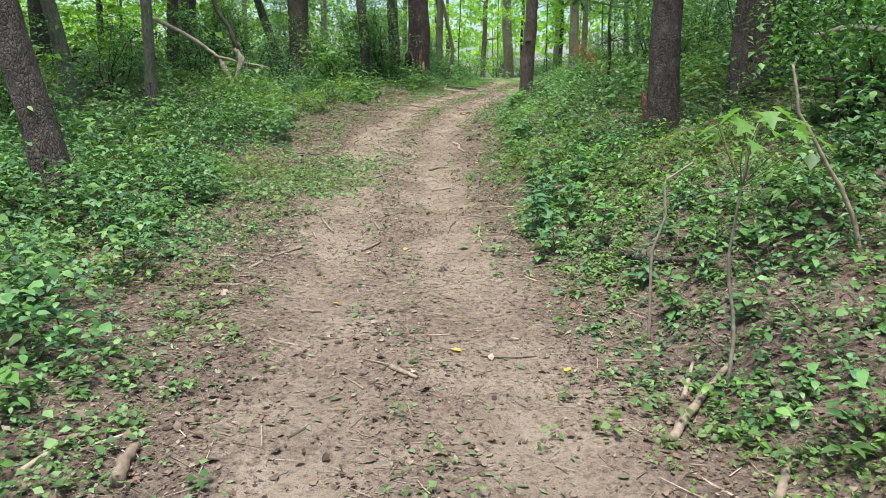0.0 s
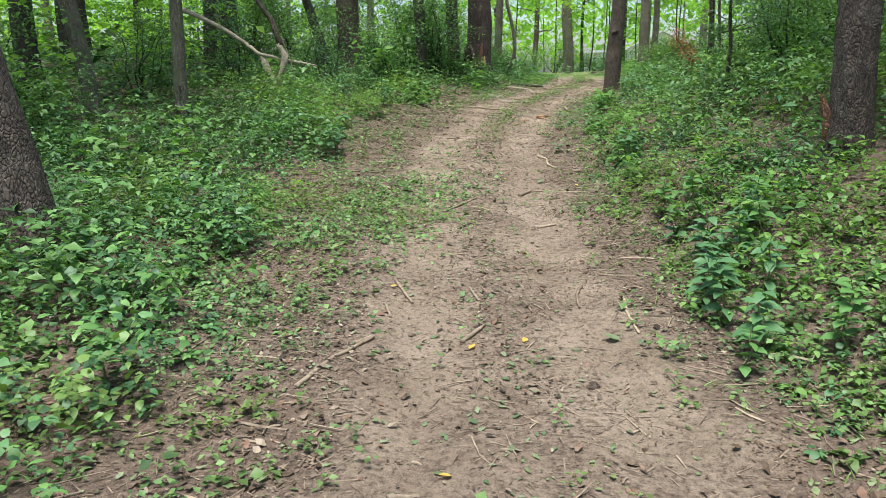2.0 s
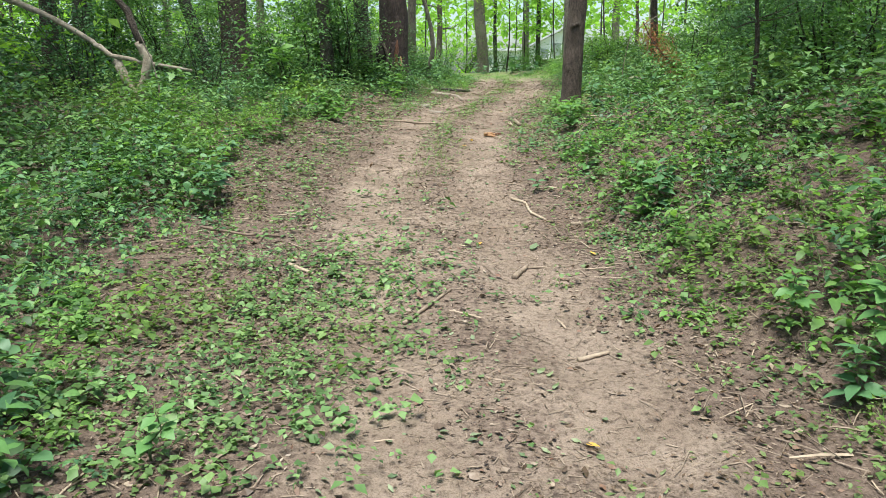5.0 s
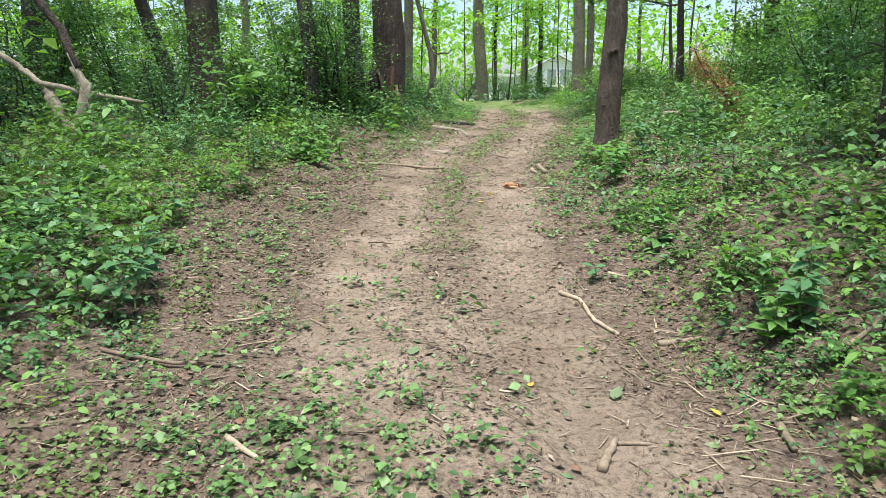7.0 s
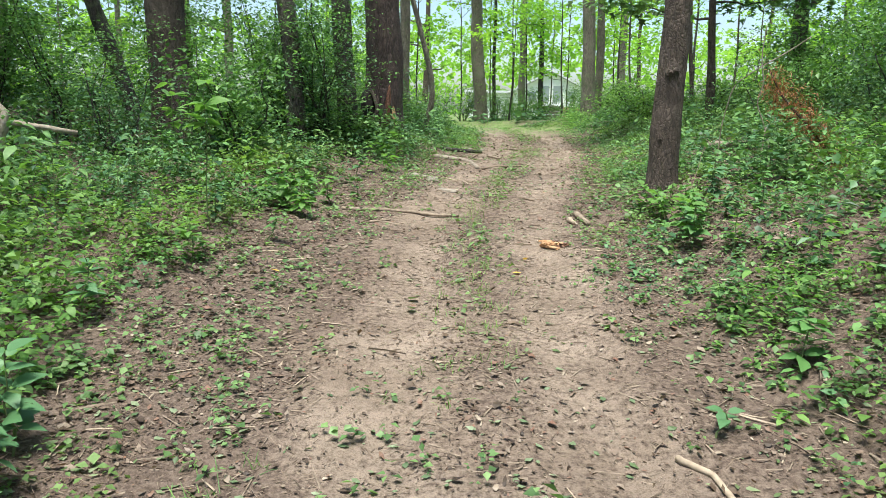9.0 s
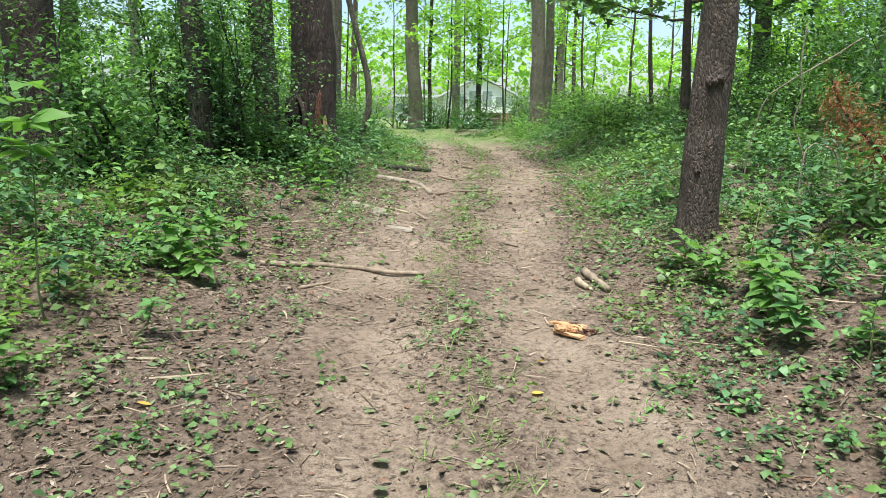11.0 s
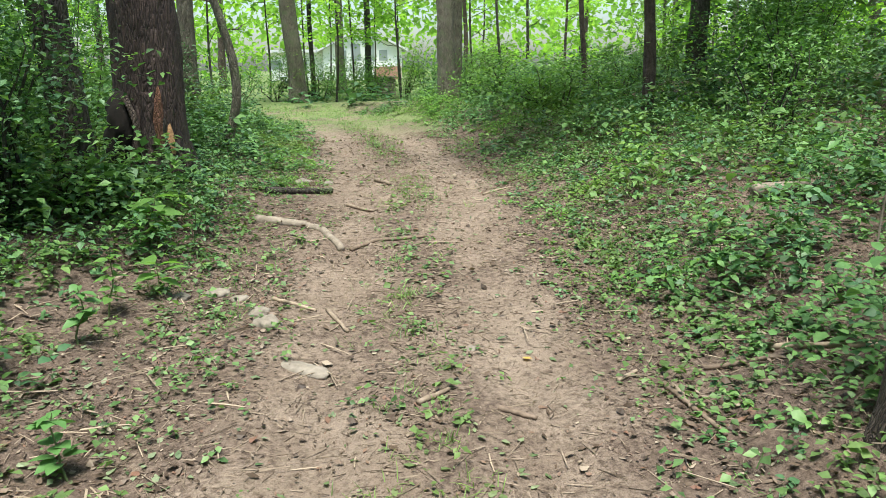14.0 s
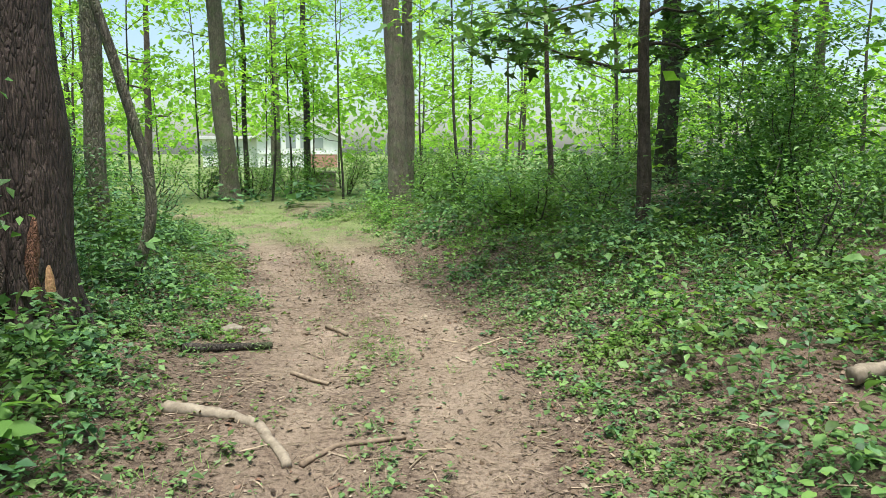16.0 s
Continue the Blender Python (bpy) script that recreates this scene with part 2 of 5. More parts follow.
def height(x, y, detail=True):
    shape = np.shape(x)
    x, y = np.ravel(x).astype(float), np.ravel(y).astype(float)
    d, side = off_trail(x, y)
    z = np.where(y < 55, np.interp(y, rise_f, rise_z), 0.3)
    e = np.maximum(d - 1.1, 0)
    west = (0.1 + 0.16 * step((y - 8) / 6)) * step(e / 1.3) + np.minimum(0.05 * np.maximum(e - 0.9, 0), 0.35)
    south = 0.12 * step(e / 0.9) + np.minimum(0.36 * np.maximum(e - 0.25, 0), 1.3)
    north = 0.16 * step(e / 1.0) + np.minimum(0.09 * e, 0.5) + 0.16 * np.exp(-((x - 1.8) ** 2 + (y - 11.5) ** 2) / 0.4)
    k = step((y - 6) / 6)
    bank = np.where(side > 0, south * (1 - k) + north * k, west)
    z = z + bank * (1 - step((y - 23) / 6)) * step((90 - np.abs(x)) / 60)
    if detail:
        z = z - 0.03 * np.exp(-(((d - 0.46) / 0.17) ** 2)) * (y < 25)
        near = step((30 - np.abs(x)) / 10) * step((45 - y) / 10)
        z = z + near * (0.06 * fbm(x * 0.9, y * 0.9) + 0.022 * fbm(x * 5, y * 5) * (0.5 + step(e / 0.4)))
    return z.reshape(shape)


def ground_z(x, y):
    return float(height(np.array([x]), np.array([y]))[0])


# ---------------------------------------------------------------- mesh helpers


def mesh_of(name, verts, tris, mat, smooth=False, quads=False):
    """A mesh straight from arrays."""
    verts, tris = np.asarray(verts, np.float32), np.asarray(tris, np.int32)
    k = tris.shape[1]
    me = bpy.data.meshes.new(name)
    me.vertices.add(len(verts))
    me.vertices.foreach_set("co", verts.ravel())
    me.loops.add(tris.size)
    me.loops.foreach_set("vertex_index", tris.ravel())
    me.polygons.add(len(tris))
    me.polygons.foreach_set("loop_start", np.arange(0, tris.size, k, dtype=np.int32))
    me.polygons.foreach_set("use_smooth", np.full(len(tris), smooth))
    me.update(calc_edges=True)
    me.validate()
    me.materials.append(mat)
    return me


def thing(name, x=0, y=0, z=0):
    ob = new(name)
    ob.location = (x, y, z)
    ob.empty_display_size = 0.1
    return ob


def part(name, me, parent, label=""):
    ob = new(name, me)
    ob.parent = parent
    if label:
        tagged(ob, label)
    return ob


LEAF = (np.array([(0, 0, 0), (-0.42, 0.42, 0.1), (0.42, 0.42, 0.1), (0, 1, -0.12), (0, 0.5, 0)]), np.array([(0, 4, 1), (0, 2, 4), (4, 3, 1), (4, 2, 3)]))
LOBED = (np.array([(0, 0, 0), (-0.5, 0.12, 0.05), (-0.26, 0.36, 0.03), (-0.62, 0.66, 0.05), (-0.2, 0.62, 0.02), (0, 1.05, -0.12), (0.2, 0.62, 0.02), (0.62, 0.66, 0.05),
                   (0.26, 0.36, 0.03), (0.5, 0.12, 0.05), (0, 0.42, -0.02)]),
         np.array([(0, 10, 1), (1, 10, 2), (2, 10, 3), (3, 10, 4), (4, 10, 5), (5, 10, 6), (6, 10, 7), (7, 10, 8), (8, 10, 9), (9, 10, 0)])[:, ::-1])
BLADE = (np.array([(-0.5, 0, 0), (0.5, 0, 0), (-0.35, 0.55, 0.0), (0.35, 0.55, 0.0), (0, 1, -0.2)]), np.array([(0, 1, 3), (0, 3, 2), (2, 3, 4)]))
OVATE = (np.array([(0, 0, 0), (-0.46, 0.3, 0.06), (0.46, 0.3, 0.06), (-0.34, 0.7, 0.03), (0.34, 0.7, 0.03), (0, 1, -0.14)]), np.array([(0, 2, 1), (1, 2, 4), (1, 4, 3), (3, 4, 5)]))
DIAMOND = (np.array([(0, 0, 0), (-0.5, 0.45, 0.1), (0.5, 0.45, 0.1), (0, 1, -0.1)]), np.array([(0, 3, 1), (0, 2, 3)]))
TWIG = (np.array([(0.5, 0, 0), (-0.3, 0, 0.4), (-0.3, 0, -0.4), (0.9, 0.5, 0.3), (0.1, 0.5, 0.7), (0.1, 0.5, -0.1), (0.3, 1, 0), (-0.15, 1, 0.25), (-0.15, 1, -0.25)]),
        np.array([(0, 1, 3), (1, 4, 3), (1, 2, 4), (2, 5, 4), (2, 0, 5), (0, 3, 5), (3, 4, 6), (4, 7, 6), (4, 5, 7), (5, 8, 7), (5, 3, 8), (3, 6, 8)]))
SPLINTER = (np.array([(0.5, 0, 0), (-0.4, 0, 0.4), (-0.4, 0, -0.4), (0.4, 1, 0.1), (-0.3, 1, 0.4), (-0.3, 1, -0.3)]), np.array([(0, 1, 3), (1, 4, 3), (1, 2, 4), (2, 5, 4), (2, 0, 5), (0, 3, 5)]))
FLAKE = (np.array([(0, 0, 0.02), (-0.4, 0.18, 0.1), (0.3, 0.1, 0.0), (-0.5, 0.6, 0.02), (0.45, 0.55, 0.12), (-0.1, 1, 0.1)]), np.array([(0, 2, 1), (1, 2, 4), (1, 4, 3), (3, 4, 5)]))
CHIP = (np.array([(0, 0, 0), (-0.45, 0.35, 0.12), (0.4, 0.5, 0.02), (0.05, 1, 0.15)]), np.array([(0, 2, 1), (1, 2, 3)]))


def leaves(shape, place, yaw, tilt, roll, length, width, curl=None):
    """Vertices and triangles of many leaves. tilt: up from level, radians."""
    base, tris = shape
    n, k = len(place), len(base)
    v = np.repeat(base[None], n, 0).astype(float)
    v[:, :, 0] *= np.reshape(width, (-1, 1))
    v[:, :, 1] *= np.reshape(length, (-1, 1))
    v[:, :, 2] *= np.reshape(length if curl is None else length * curl, (-1, 1))
    c, s = np.cos(roll)[:, None], np.sin(roll)[:, None]
    x, z = v[:, :, 0] * c + v[:, :, 2] * s, -v[:, :, 0] * s + v[:, :, 2] * c
    c, s = np.cos(tilt)[:, None], np.sin(tilt)[:, None]
    y, z = v[:, :, 1] * c - z * s, v[:, :, 1] * s + z * c
    c, s = np.cos(yaw)[:, None], np.sin(yaw)[:, None]
    out = np.stack([x * c - y * s, x * s + y * c, z], -1) + place[:, None]
    return out.reshape(-1, 3), (tris[None] + k * np.arange(n)[:, None, None]).reshape(-1, 3)


def joined(pieces):
    verts, tris, n = [], [], 0
    for v, t in pieces:
        verts.append(v)
        tris.append(t + n)
        n += len(v)
    return np.concatenate(verts), np.concatenate(tris)


def tube(points, radii, sides=8, rough=0.0, furrow=0, seed=0, cap=True):
    """A tapered limb along points, as triangles. furrow: number of bark ridges around it."""
    p, r = np.asarray(points, float), np.asarray(radii, float)
    n = len(p)
    along = np.gradient(p, axis=0)
    along /= np.linalg.norm(along, axis=1)[:, None] + 1e-9
    ref = np.where(np.abs(along[:, 2:3]) > 0.8, np.array([[1.0, 0, 0]]), np.array([[0, 0, 1.0]]))
    a = np.cross(ref, along)
    a /= np.linalg.norm(a, axis=1)[:, None]
    b = np.cross(along, a)
    th = np.linspace(0, 2 * np.pi, sides, endpoint=False)
    dist = np.r_[0, np.cumsum(np.linalg.norm(np.diff(p, axis=0), axis=1))][:, None]
    rr = np.repeat(r[:, None], sides, 1)
    if rough:
        rr = rr * (1 + rough * 2 * (vnoise(np.cos(th)[None] * 2.2 + seed * 3.7 + 9, dist * 2.5 / max(r[0], 0.02) * 0.25 + np.sin(th)[None] * 2.2) - 0.5))
    if furrow:
        wob = 3.0 * vnoise(dist * 5 + seed, np.cos(th)[None] * 1.5 + 5 + 0 * dist) + 2.0 * vnoise(dist * 14 + seed, np.sin(th)[None] * 3 + 9 + 0 * dist)
        rr = rr * (1 + 0.05 * (np.abs(np.sin(th[None] * furrow / 2 + wob)) - 0.6) + 0.03 * (vnoise(dist * 40 + 0 * th[None], th[None] * 6 + seed) - 0.5))
    v = p[:, None] + rr[:, :, None] * (np.cos(th)[None, :, None] * a[:, None] + np.sin(th)[None, :, None] * b[:, None])
    i = np.arange(n - 1)[:, None] * sides
    j, k = np.arange(sides)[None], (np.arange(sides)[None] + 1) % sides
    t = np.concatenate([np.stack([i + j, i + k, i + sides + k], -1).reshape(-1, 3), np.stack([i + j, i + sides + k, i + sides + j], -1).reshape(-1, 3)])
    v = v.reshape(-1, 3)
    if cap:
        m = len(v)
        v = np.concatenate([v, p[:1], p[-1:]])
        e = (n - 1) * sides
        t = np.concatenate([t, np.stack([0 * j + m, k, j], -1).reshape(-1, 3), np.stack([0 * j + m + 1, e + j, e + k], -1).reshape(-1, 3)])
    return v, t


def wander(a, b, n, amount, seed):
    """Points from a to b with a natural wobble."""
    r = np.random.RandomState(seed)
    s = np.linspace(0, 1, n)[:, None]
    off = sum(r.normal(0, amount / k, 3)[None] * np.sin(np.pi * k * s) for k in (1, 2, 3, 5))
    return np.asarray(a)[None] * (1 - s) + np.asarray(b)[None] * s + off

# ---------------------------------------------------------------- ground


def spread(a, b, fine, edge, grow=1.18):
    """Even steps between a and b, then widening ones out to edge on both sides."""
    mid = list(np.arange(a, b + 1e-6, fine))
    s, out = fine, []
    while mid[-1] + sum(out) < edge:
        s *= grow
        out.append(s)
    hi = np.cumsum(out)
    return np.array([*(mid[0] - hi)[::-1], *mid, *(mid[-1] + hi)])


gx, gy = spread(-2.4, 4.0, 0.06, 450), spread(-4.5, 25, 0.07, 450)
GX, GY = np.meshgrid(gx, gy)
GZ = height(GX, GY)
nx, ny = len(gx), len(gy)
cell = (np.arange(ny - 1)[:, None] * nx + np.arange(nx - 1)[None]).ravel()
ground_mesh = mesh_of("ground", np.stack([GX, GY, GZ], -1).reshape(-1, 3), np.stack([cell, cell + 1, cell + nx + 1, cell + nx], -1), soil, smooth=True)
GD, GS = off_trail(GX, GY)
fx, fy = GX.ravel(), GY.ravel()
bare = (1 - step((GD - 0.6) / 0.55)) * (0.6 - 0.22 * np.exp(-((GD / 0.2) ** 2))) + 0.6 * fbm(fx * 2.3, fy * 2.3, 4) + 0.2 * np.exp(-(((GD - 0.47) / 0.2) ** 2))
lawn = np.maximum(step((fy - 24.5) / 3), 0.9 * step((fy - 20) / 3.5) * step((2.2 - GD) / 0.8) * (0.25 + 0.75 * step((fbm(fx * 1.7, fy * 1.7) + 0.12) / 0.3)))
for key, values in (("bare", np.clip(bare, 0, 1)), ("lawn", lawn)):
    ground_mesh.attributes.new(key, "FLOAT", "POINT").data.foreach_set("value", values.astype(np.float32))
ground = tagged(new("ground", ground_mesh), "tan dirt forest trail with brown leaf litter on its banks", "ground", kind="structure")

# ---------------------------------------------------------------- trees


def crown_leaves(centres, spread_xyz, count, size, seed, shape=LEAF):
    """A crown: leaves strewn in flat sprays round the ends of the limbs."""
    r = np.random.RandomState(seed)
    which = r.randint(0, len(centres), count)
    off = r.normal(0, 1, (count, 3)) * np.asarray(spread_xyz)[None]
    p = np.asarray(centres)[which] + off
    length = size * r.uniform(0.6, 1.25, count)
    return leaves(shape, p, r.uniform(0, 6.28, count), r.normal(-0.2, 0.32, count), r.normal(0, 0.32, count), length, length * r.uniform(0.55, 0.85, count))


def tree(name, x, y, radius, tall, mat, label, lean=(0, 0), bow=0.0, furrow=0, crown=(6, 400, 0.14), crown_from=0.45, seed=0, leaf=None, near=False, shape=LEAF, sweep=2.2, rise=(0.15, 0.6)):
    """Trunk with a flared foot, limbs and a crown of single leaves."""
    z = ground_z(x, y) - 0.12
    ob = thing(name, x, y, z)
    r = np.random.RandomState(seed + 100)
    n = 90 if near else 24
    h = np.linspace(0, 1, n) ** 1.5 * tall
    s = h / tall
    px = lean[0] * h + bow * np.sin(s * 5 + seed) + 0.02 * np.sin(h * 2.1 + seed)
    py = lean[1] * h + bow * np.cos(s * 4 + seed)
    pts = np.stack([px - px[0], py - py[0], h], 1)
    rad = radius * (1 - 0.75 * s) * (1 + 0.38 * np.exp(-h / (radius * 1.3)))
    part("trunk", mesh_of("trunk", *tube(pts, rad, 40 if near else 10, 0.09, furrow, seed), mat, smooth=True), ob)
    limbs, count, size = crown
    ends = []
    for k in range(limbs):
        f = crown_from + (1 - crown_from) * (k + r.uniform(0.1, 0.9)) / limbs
        i = min(int(np.searchsorted(h, f * tall)), n - 1)
        a, out = r.uniform(0, 6.28), r.uniform(0.5, 1.0) * sweep
        end = pts[i] + np.array([math.cos(a) * out, math.sin(a) * out, r.uniform(*rise) * out])
        path = wander(pts[i], end, 7, 0.06 * out, seed * 17 + k)
        part("limb", mesh_of("limb", *tube(path, np.linspace(max(rad[i] * 0.4, 0.008), 0.004, 7), 5), mat, smooth=True), ob)
        ends += [path[3], path[4], path[5], path[6], path[6]]
    if count:
        part("crown", mesh_of("crown", *crown_leaves(ends, (0.3 * sweep / 2, 0.3 * sweep / 2, 0.1), count, size, seed, shape), leaf or leaf_crown_lit), ob)
    return tagged(ob, label, "tree", "forest trees")


tree("pine_tree", -1.58, 1.95, 0.155, 11, bark_pine, "leaning scaly-barked pine trunk in green undergrowth", (-0.2, -0.02), 0.0, 16, (5, 500, 0.12), 0.6, 1, near=True)
tree("pine_tree", 3.64, 4.35, 0.155, 11, bark_pine, "grey scaly-barked pine trunk on the bank beside the trail", (0.0, 0.01), 0.0, 16, (5, 500, 0.12), 0.6, 2, near=True)
tree("pine_tree", 4.5, 4.5, 0.2, 11, bark_oak, "dark rough-barked trunk behind a pine", (0.0, 0.0), 0.0, 18, (5, 500, 0.12), 0.6, 3, near=True)
tree("tree", 1.75, 11.43, 0.13, 9, bark_oak, "dark brown rough trunk with a knot beside the trail", (0.016, 0.0), 0.03, 16, (4, 300, 0.12), 0.6, 4, near=True)
tree("tree", -1.5, 16.65, 0.3, 13, bark_red, "large reddish-brown furrowed trunk with a hollow at its foot", (-0.01, 0), 0.0, 22, (6, 600, 0.13), 0.55, 5, near=True)
tree("tree", -2.3, 14.35, 0.13, 10, bark_dark, "dark leaning trunk overgrown with creepers", (-0.09, 0.05), 0.05, 14, (4, 500, 0.12), 0.4, 6)
tree("tree", -1.85, 15.5, 0.15, 10, bark_dark, "dark trunk overgrown with creepers beside a large tree", (-0.03, 0.0), 0.05, 14, (4, 500, 0.12), 0.45, 7)
tree("tree", -3.95, 14.45, 0.27, 13, bark_oak, "large grey-brown furrowed trunk in dense shrubs", (-0.02, 0), 0.0, 22, (6, 700, 0.14), 0.5, 8, near=True)
tree("tree", -1.55, 20.3, 0.12, 11, bark_grey, "slim upright grey trunk", (0, 0), 0.02, 12, (5, 500, 0.13), 0.45, 9)
tree("tree", -3.87, 7.43, 0.1, 9, bark_grey, "slim grey trunk with creepers in undergrowth", (-0.03, 0), 0.02, 12, (5, 500, 0.12), 0.3, 10)
tree("tree", -5.35, 7.6, 0.13, 10, bark_grey, "pale grey leaning trunk in undergrowth", (-0.22, 0.0), 0.02, 12, (5, 500, 0.13), 0.3, 11)
tree("tree", -0.16, 28.9, 0.22, 14, bark_grey, "thick pale grey trunk at the end of the trail", (-0.05, 0), 0.0, 16, (8, 1500, 0.15), 0.25, 12)
tree("tree", 0.25, 30.3, 0.07, 10, bark_dark, "thin dark upright trunk", (0, 0), 0.03, 0, (8, 1500, 0.15), 0.2, 13)
tree("tree", 1.53, 39.0, 0.18, 13, bark_grey, "grey trunk near the open lawn", (0, 0), 0.02, 12, (8, 1500, 0.18), 0.25, 14)
tree("tree", 1.94, 32.0, 0.1, 12, bark_dark, "thin dark upright trunk near the open lawn", (-0.01, 0), 0.02, 0, (8, 1600, 0.15), 0.2, 15)
tree("tree", 2.58, 23.6, 0.17, 12, bark_grey, "forked pale trunk with peeling bark", (-0.04, 0), 0.02, 14, (6, 700, 0.14), 0.4, 16, near=True)
tree("tree", 2.85, 24.3, 0.11, 12, bark_grey, "slim pale trunk beside a thicker one", (0.0, 0), 0.02, 12, (6, 700, 0.14), 0.4, 17)
tree("tree", 5.6, 38.0, 0.2, 13, bark_grey, "pale trunk at the edge of the wood", (0.0, 0), 0.02, 12, (8, 1500, 0.18), 0.25, 18)
tree("maple_sapling", 3.98, 18.3, 0.085, 5.2, bark_oak, "slender young maple with wide leafy branches", (-0.02, 0), 0.02, 10, (16, 3800, 0.15), 0.32, 19, leaf_green, shape=LOBED, sweep=2.7, rise=(-0.05, 0.22))
tree("sapling", 4.66, 22.15, 0.05, 6, bark_oak, "thin bent sapling in leaf", (-0.04, 0), 0.05, 0, (7, 900, 0.12), 0.3, 20)
tree("sapling", 3.6, 23.5, 0.03, 5, bark_dark, "thin dark sapling in leaf", (-0.02, 0), 0.06, 0, (6, 600, 0.11), 0.35, 21)

for n, (x, y, tall) in enumerate(((0.7, 27.6, 4.5), (1.3, 30.5, 5.0), (2.4, 29.0, 5.0), (0.2, 33.5, 6.0), (3.0, 33.5, 6.0), (1.0, 36.0, 6.5), (2.6, 37.5, 7.0), (-0.9, 31.0, 5.5), (4.2, 30.5, 5.5), (3.9, 27.2, 4.5), (-1.9, 26.8, 5.0))):
    tree("sapling", x, y, 0.03, tall, bark_dark, "slim sapling with bright leaves near the lawn", (0, 0), 0.05, 0, (9, 1100, 0.13), 0.25, 150 + n, leaf_crown_lit, shape=DIAMOND, sweep=1.7)

# tall trees of the side wood, with heavy unseen crowns added to shade it
for n, (x, y, radius) in enumerate(((-6.6, 4.6, 0.16), (-7.4, 8.8, 0.2), (-6.2, 12.4, 0.14), (-7.8, 16.2, 0.22), (-5.9, 19.6, 0.15), (-6.9, 0.8, 0.18), (6.6, 2.4, 0.2), (7.4, 6.4, 0.17), (6.3, 10.6, 0.14),
                                    (8.2, 13.6, 0.2), (7.3, 17.4, 0.15), (9.4, 9.2, 0.22), (9.2, 3.6, 0.16), (-9.6, 12.6, 0.2))):
    tree("tree", x, y, radius, 9.5 + 0.4 * (n % 5), (bark_oak, bark_dark)[n % 2], "tall dark forest tree with a spreading leafy crown added for shade", (0.02 * (n % 3 - 1), 0), 0.05, 12, (11, 1000 if x < 0 else 1700, 0.3), 0.42, 900 + n, leaf_green, shape=DIAMOND, sweep=3.4)
tree("tree", -4.58, 14.8, 0.115, 9, bark_dark, "slim dark trunk leaning out of the undergrowth", (-0.33, 0.02), 0.02, 10, (4, 400, 0.12), 0.5, 930)

# far wood: scattered stems, each a tree
r = np.random.RandomState(40)
spots = []
for n in range(400):
    x, y = r.uniform(-26, 26), r.uniform(3, 58)
    d, side = off_trail([x], [y])
    open_view = abs(x - (1.5 + (y - 20) * 0.06)) < 2.2 + 0.05 * y and y > 24
    if d[0] < 4.2 or open_view or (y > 30 and n % 3) or (2 < x < 14 and 23 < y < 36 and n % 3) or (-8 < x < 7 and y < 24) or any((x - a) ** 2 + (y - b) ** 2 < 6.0 for a, b in spots):
        continue
    spots.append((x, y))
for n, (x, y) in enumerate(spots[:88]):
    big = r.uniform() < 0.4
    tree("tree", x, y, r.uniform(0.11, 0.22) if big else r.uniform(0.03, 0.08), r.uniform(10, 14) if big else r.uniform(5, 9), (bark_oak, bark_grey, bark_dark)[n % 3],
         "forest tree in leaf standing in the wood" if big else "thin young forest tree in leaf", (r.normal(0, 0.03), 0), 0.05, 0, (9, 1500, 0.18), 0.1 if not big else 0.15, 200 + n,
         (leaf_crown_lit, leaf_green, leaf_crown_lit)[n % 3], sweep=2.8, shape=DIAMOND)

# ---------------------------------------------------------------- undergrowth


def scatter(count, box, keep, seed):
    """Random spots in the box (x0, x1, y0, y1), of which keep(d, side, x, y) gives the share that stays."""
    r = np.random.RandomState(seed)
    x, y = r.uniform(box[0], box[1], count), r.uniform(box[2], box[3], count)
    d, side = off_trail(x, y)
    ok = r.uniform(0, 1, count) < keep(d, side, x, y)
    return x[ok], y[ok], d[ok], side[ok]


def herb_leaves(x, y, tall, per, size, seed, shape=LEAF, out=0.5, slim=0.62, whorl=3):
    """Many small herbs at once: each bears whorls of level leaves at the ends of its side shoots."""
    r = np.random.RandomState(seed)
    n, nodes = len(x), -(-per // whorl)
    z = height(x, y)
    tall = np.reshape(tall, -1)
    i, k = np.repeat(np.arange(n), per), np.tile(np.arange(per), n)
    j = k // whorl
    m = len(i)
    big = np.clip(np.exp(r.normal(0, 0.28, n)), 0.5, 1.5)
    f = np.clip((j + 0.6) / nodes + r.normal(0, 0.12, (n, nodes))[i, j], 0.12, 1)
    side_a = r.uniform(0, 6.28, (n, nodes))[i, j]
    side_r = np.abs(r.normal(0.22, 0.28, (n, nodes)))[i, j] * out * tall[i]
    a = side_a + (k % whorl) * 6.283 / whorl + r.normal(0, 0.3, m)
    length = size * big[i] * r.uniform(0.6, 1.2, m) * np.clip(tall[i] / np.mean(tall), 0.6, 1.5) ** 0.5
    rad = 0.25 * length
    p = np.stack([x[i] + np.cos(side_a) * side_r + np.cos(a) * rad, y[i] + np.sin(side_a) * side_r + np.sin(a) * rad, z[i] + f * tall[i] + r.normal(0, 0.1, m) * length], 1)
    return leaves(shape, p, a - 1.5708 + r.normal(0, 0.25, m), r.normal(-0.1, 0.3, m), r.normal(0, 0.3, m), length, length * slim * r.uniform(0.8, 1.2, m))


def edge_of(side, y):
    """How far the bare trail reaches on each side."""
    west = np.interp(y, [-2, 1, 3, 5, 8, 13, 16, 19], [1.6, 1.4, 1.35, 1.75, 1.75, 1.55, 1.1, 0.75])
    east = np.interp(y, [0, 5, 8, 10, 14, 16], [0.95, 1.1, 1.05, 0.95, 0.85, 1.1])
    return np.where(side > 0, east, west)


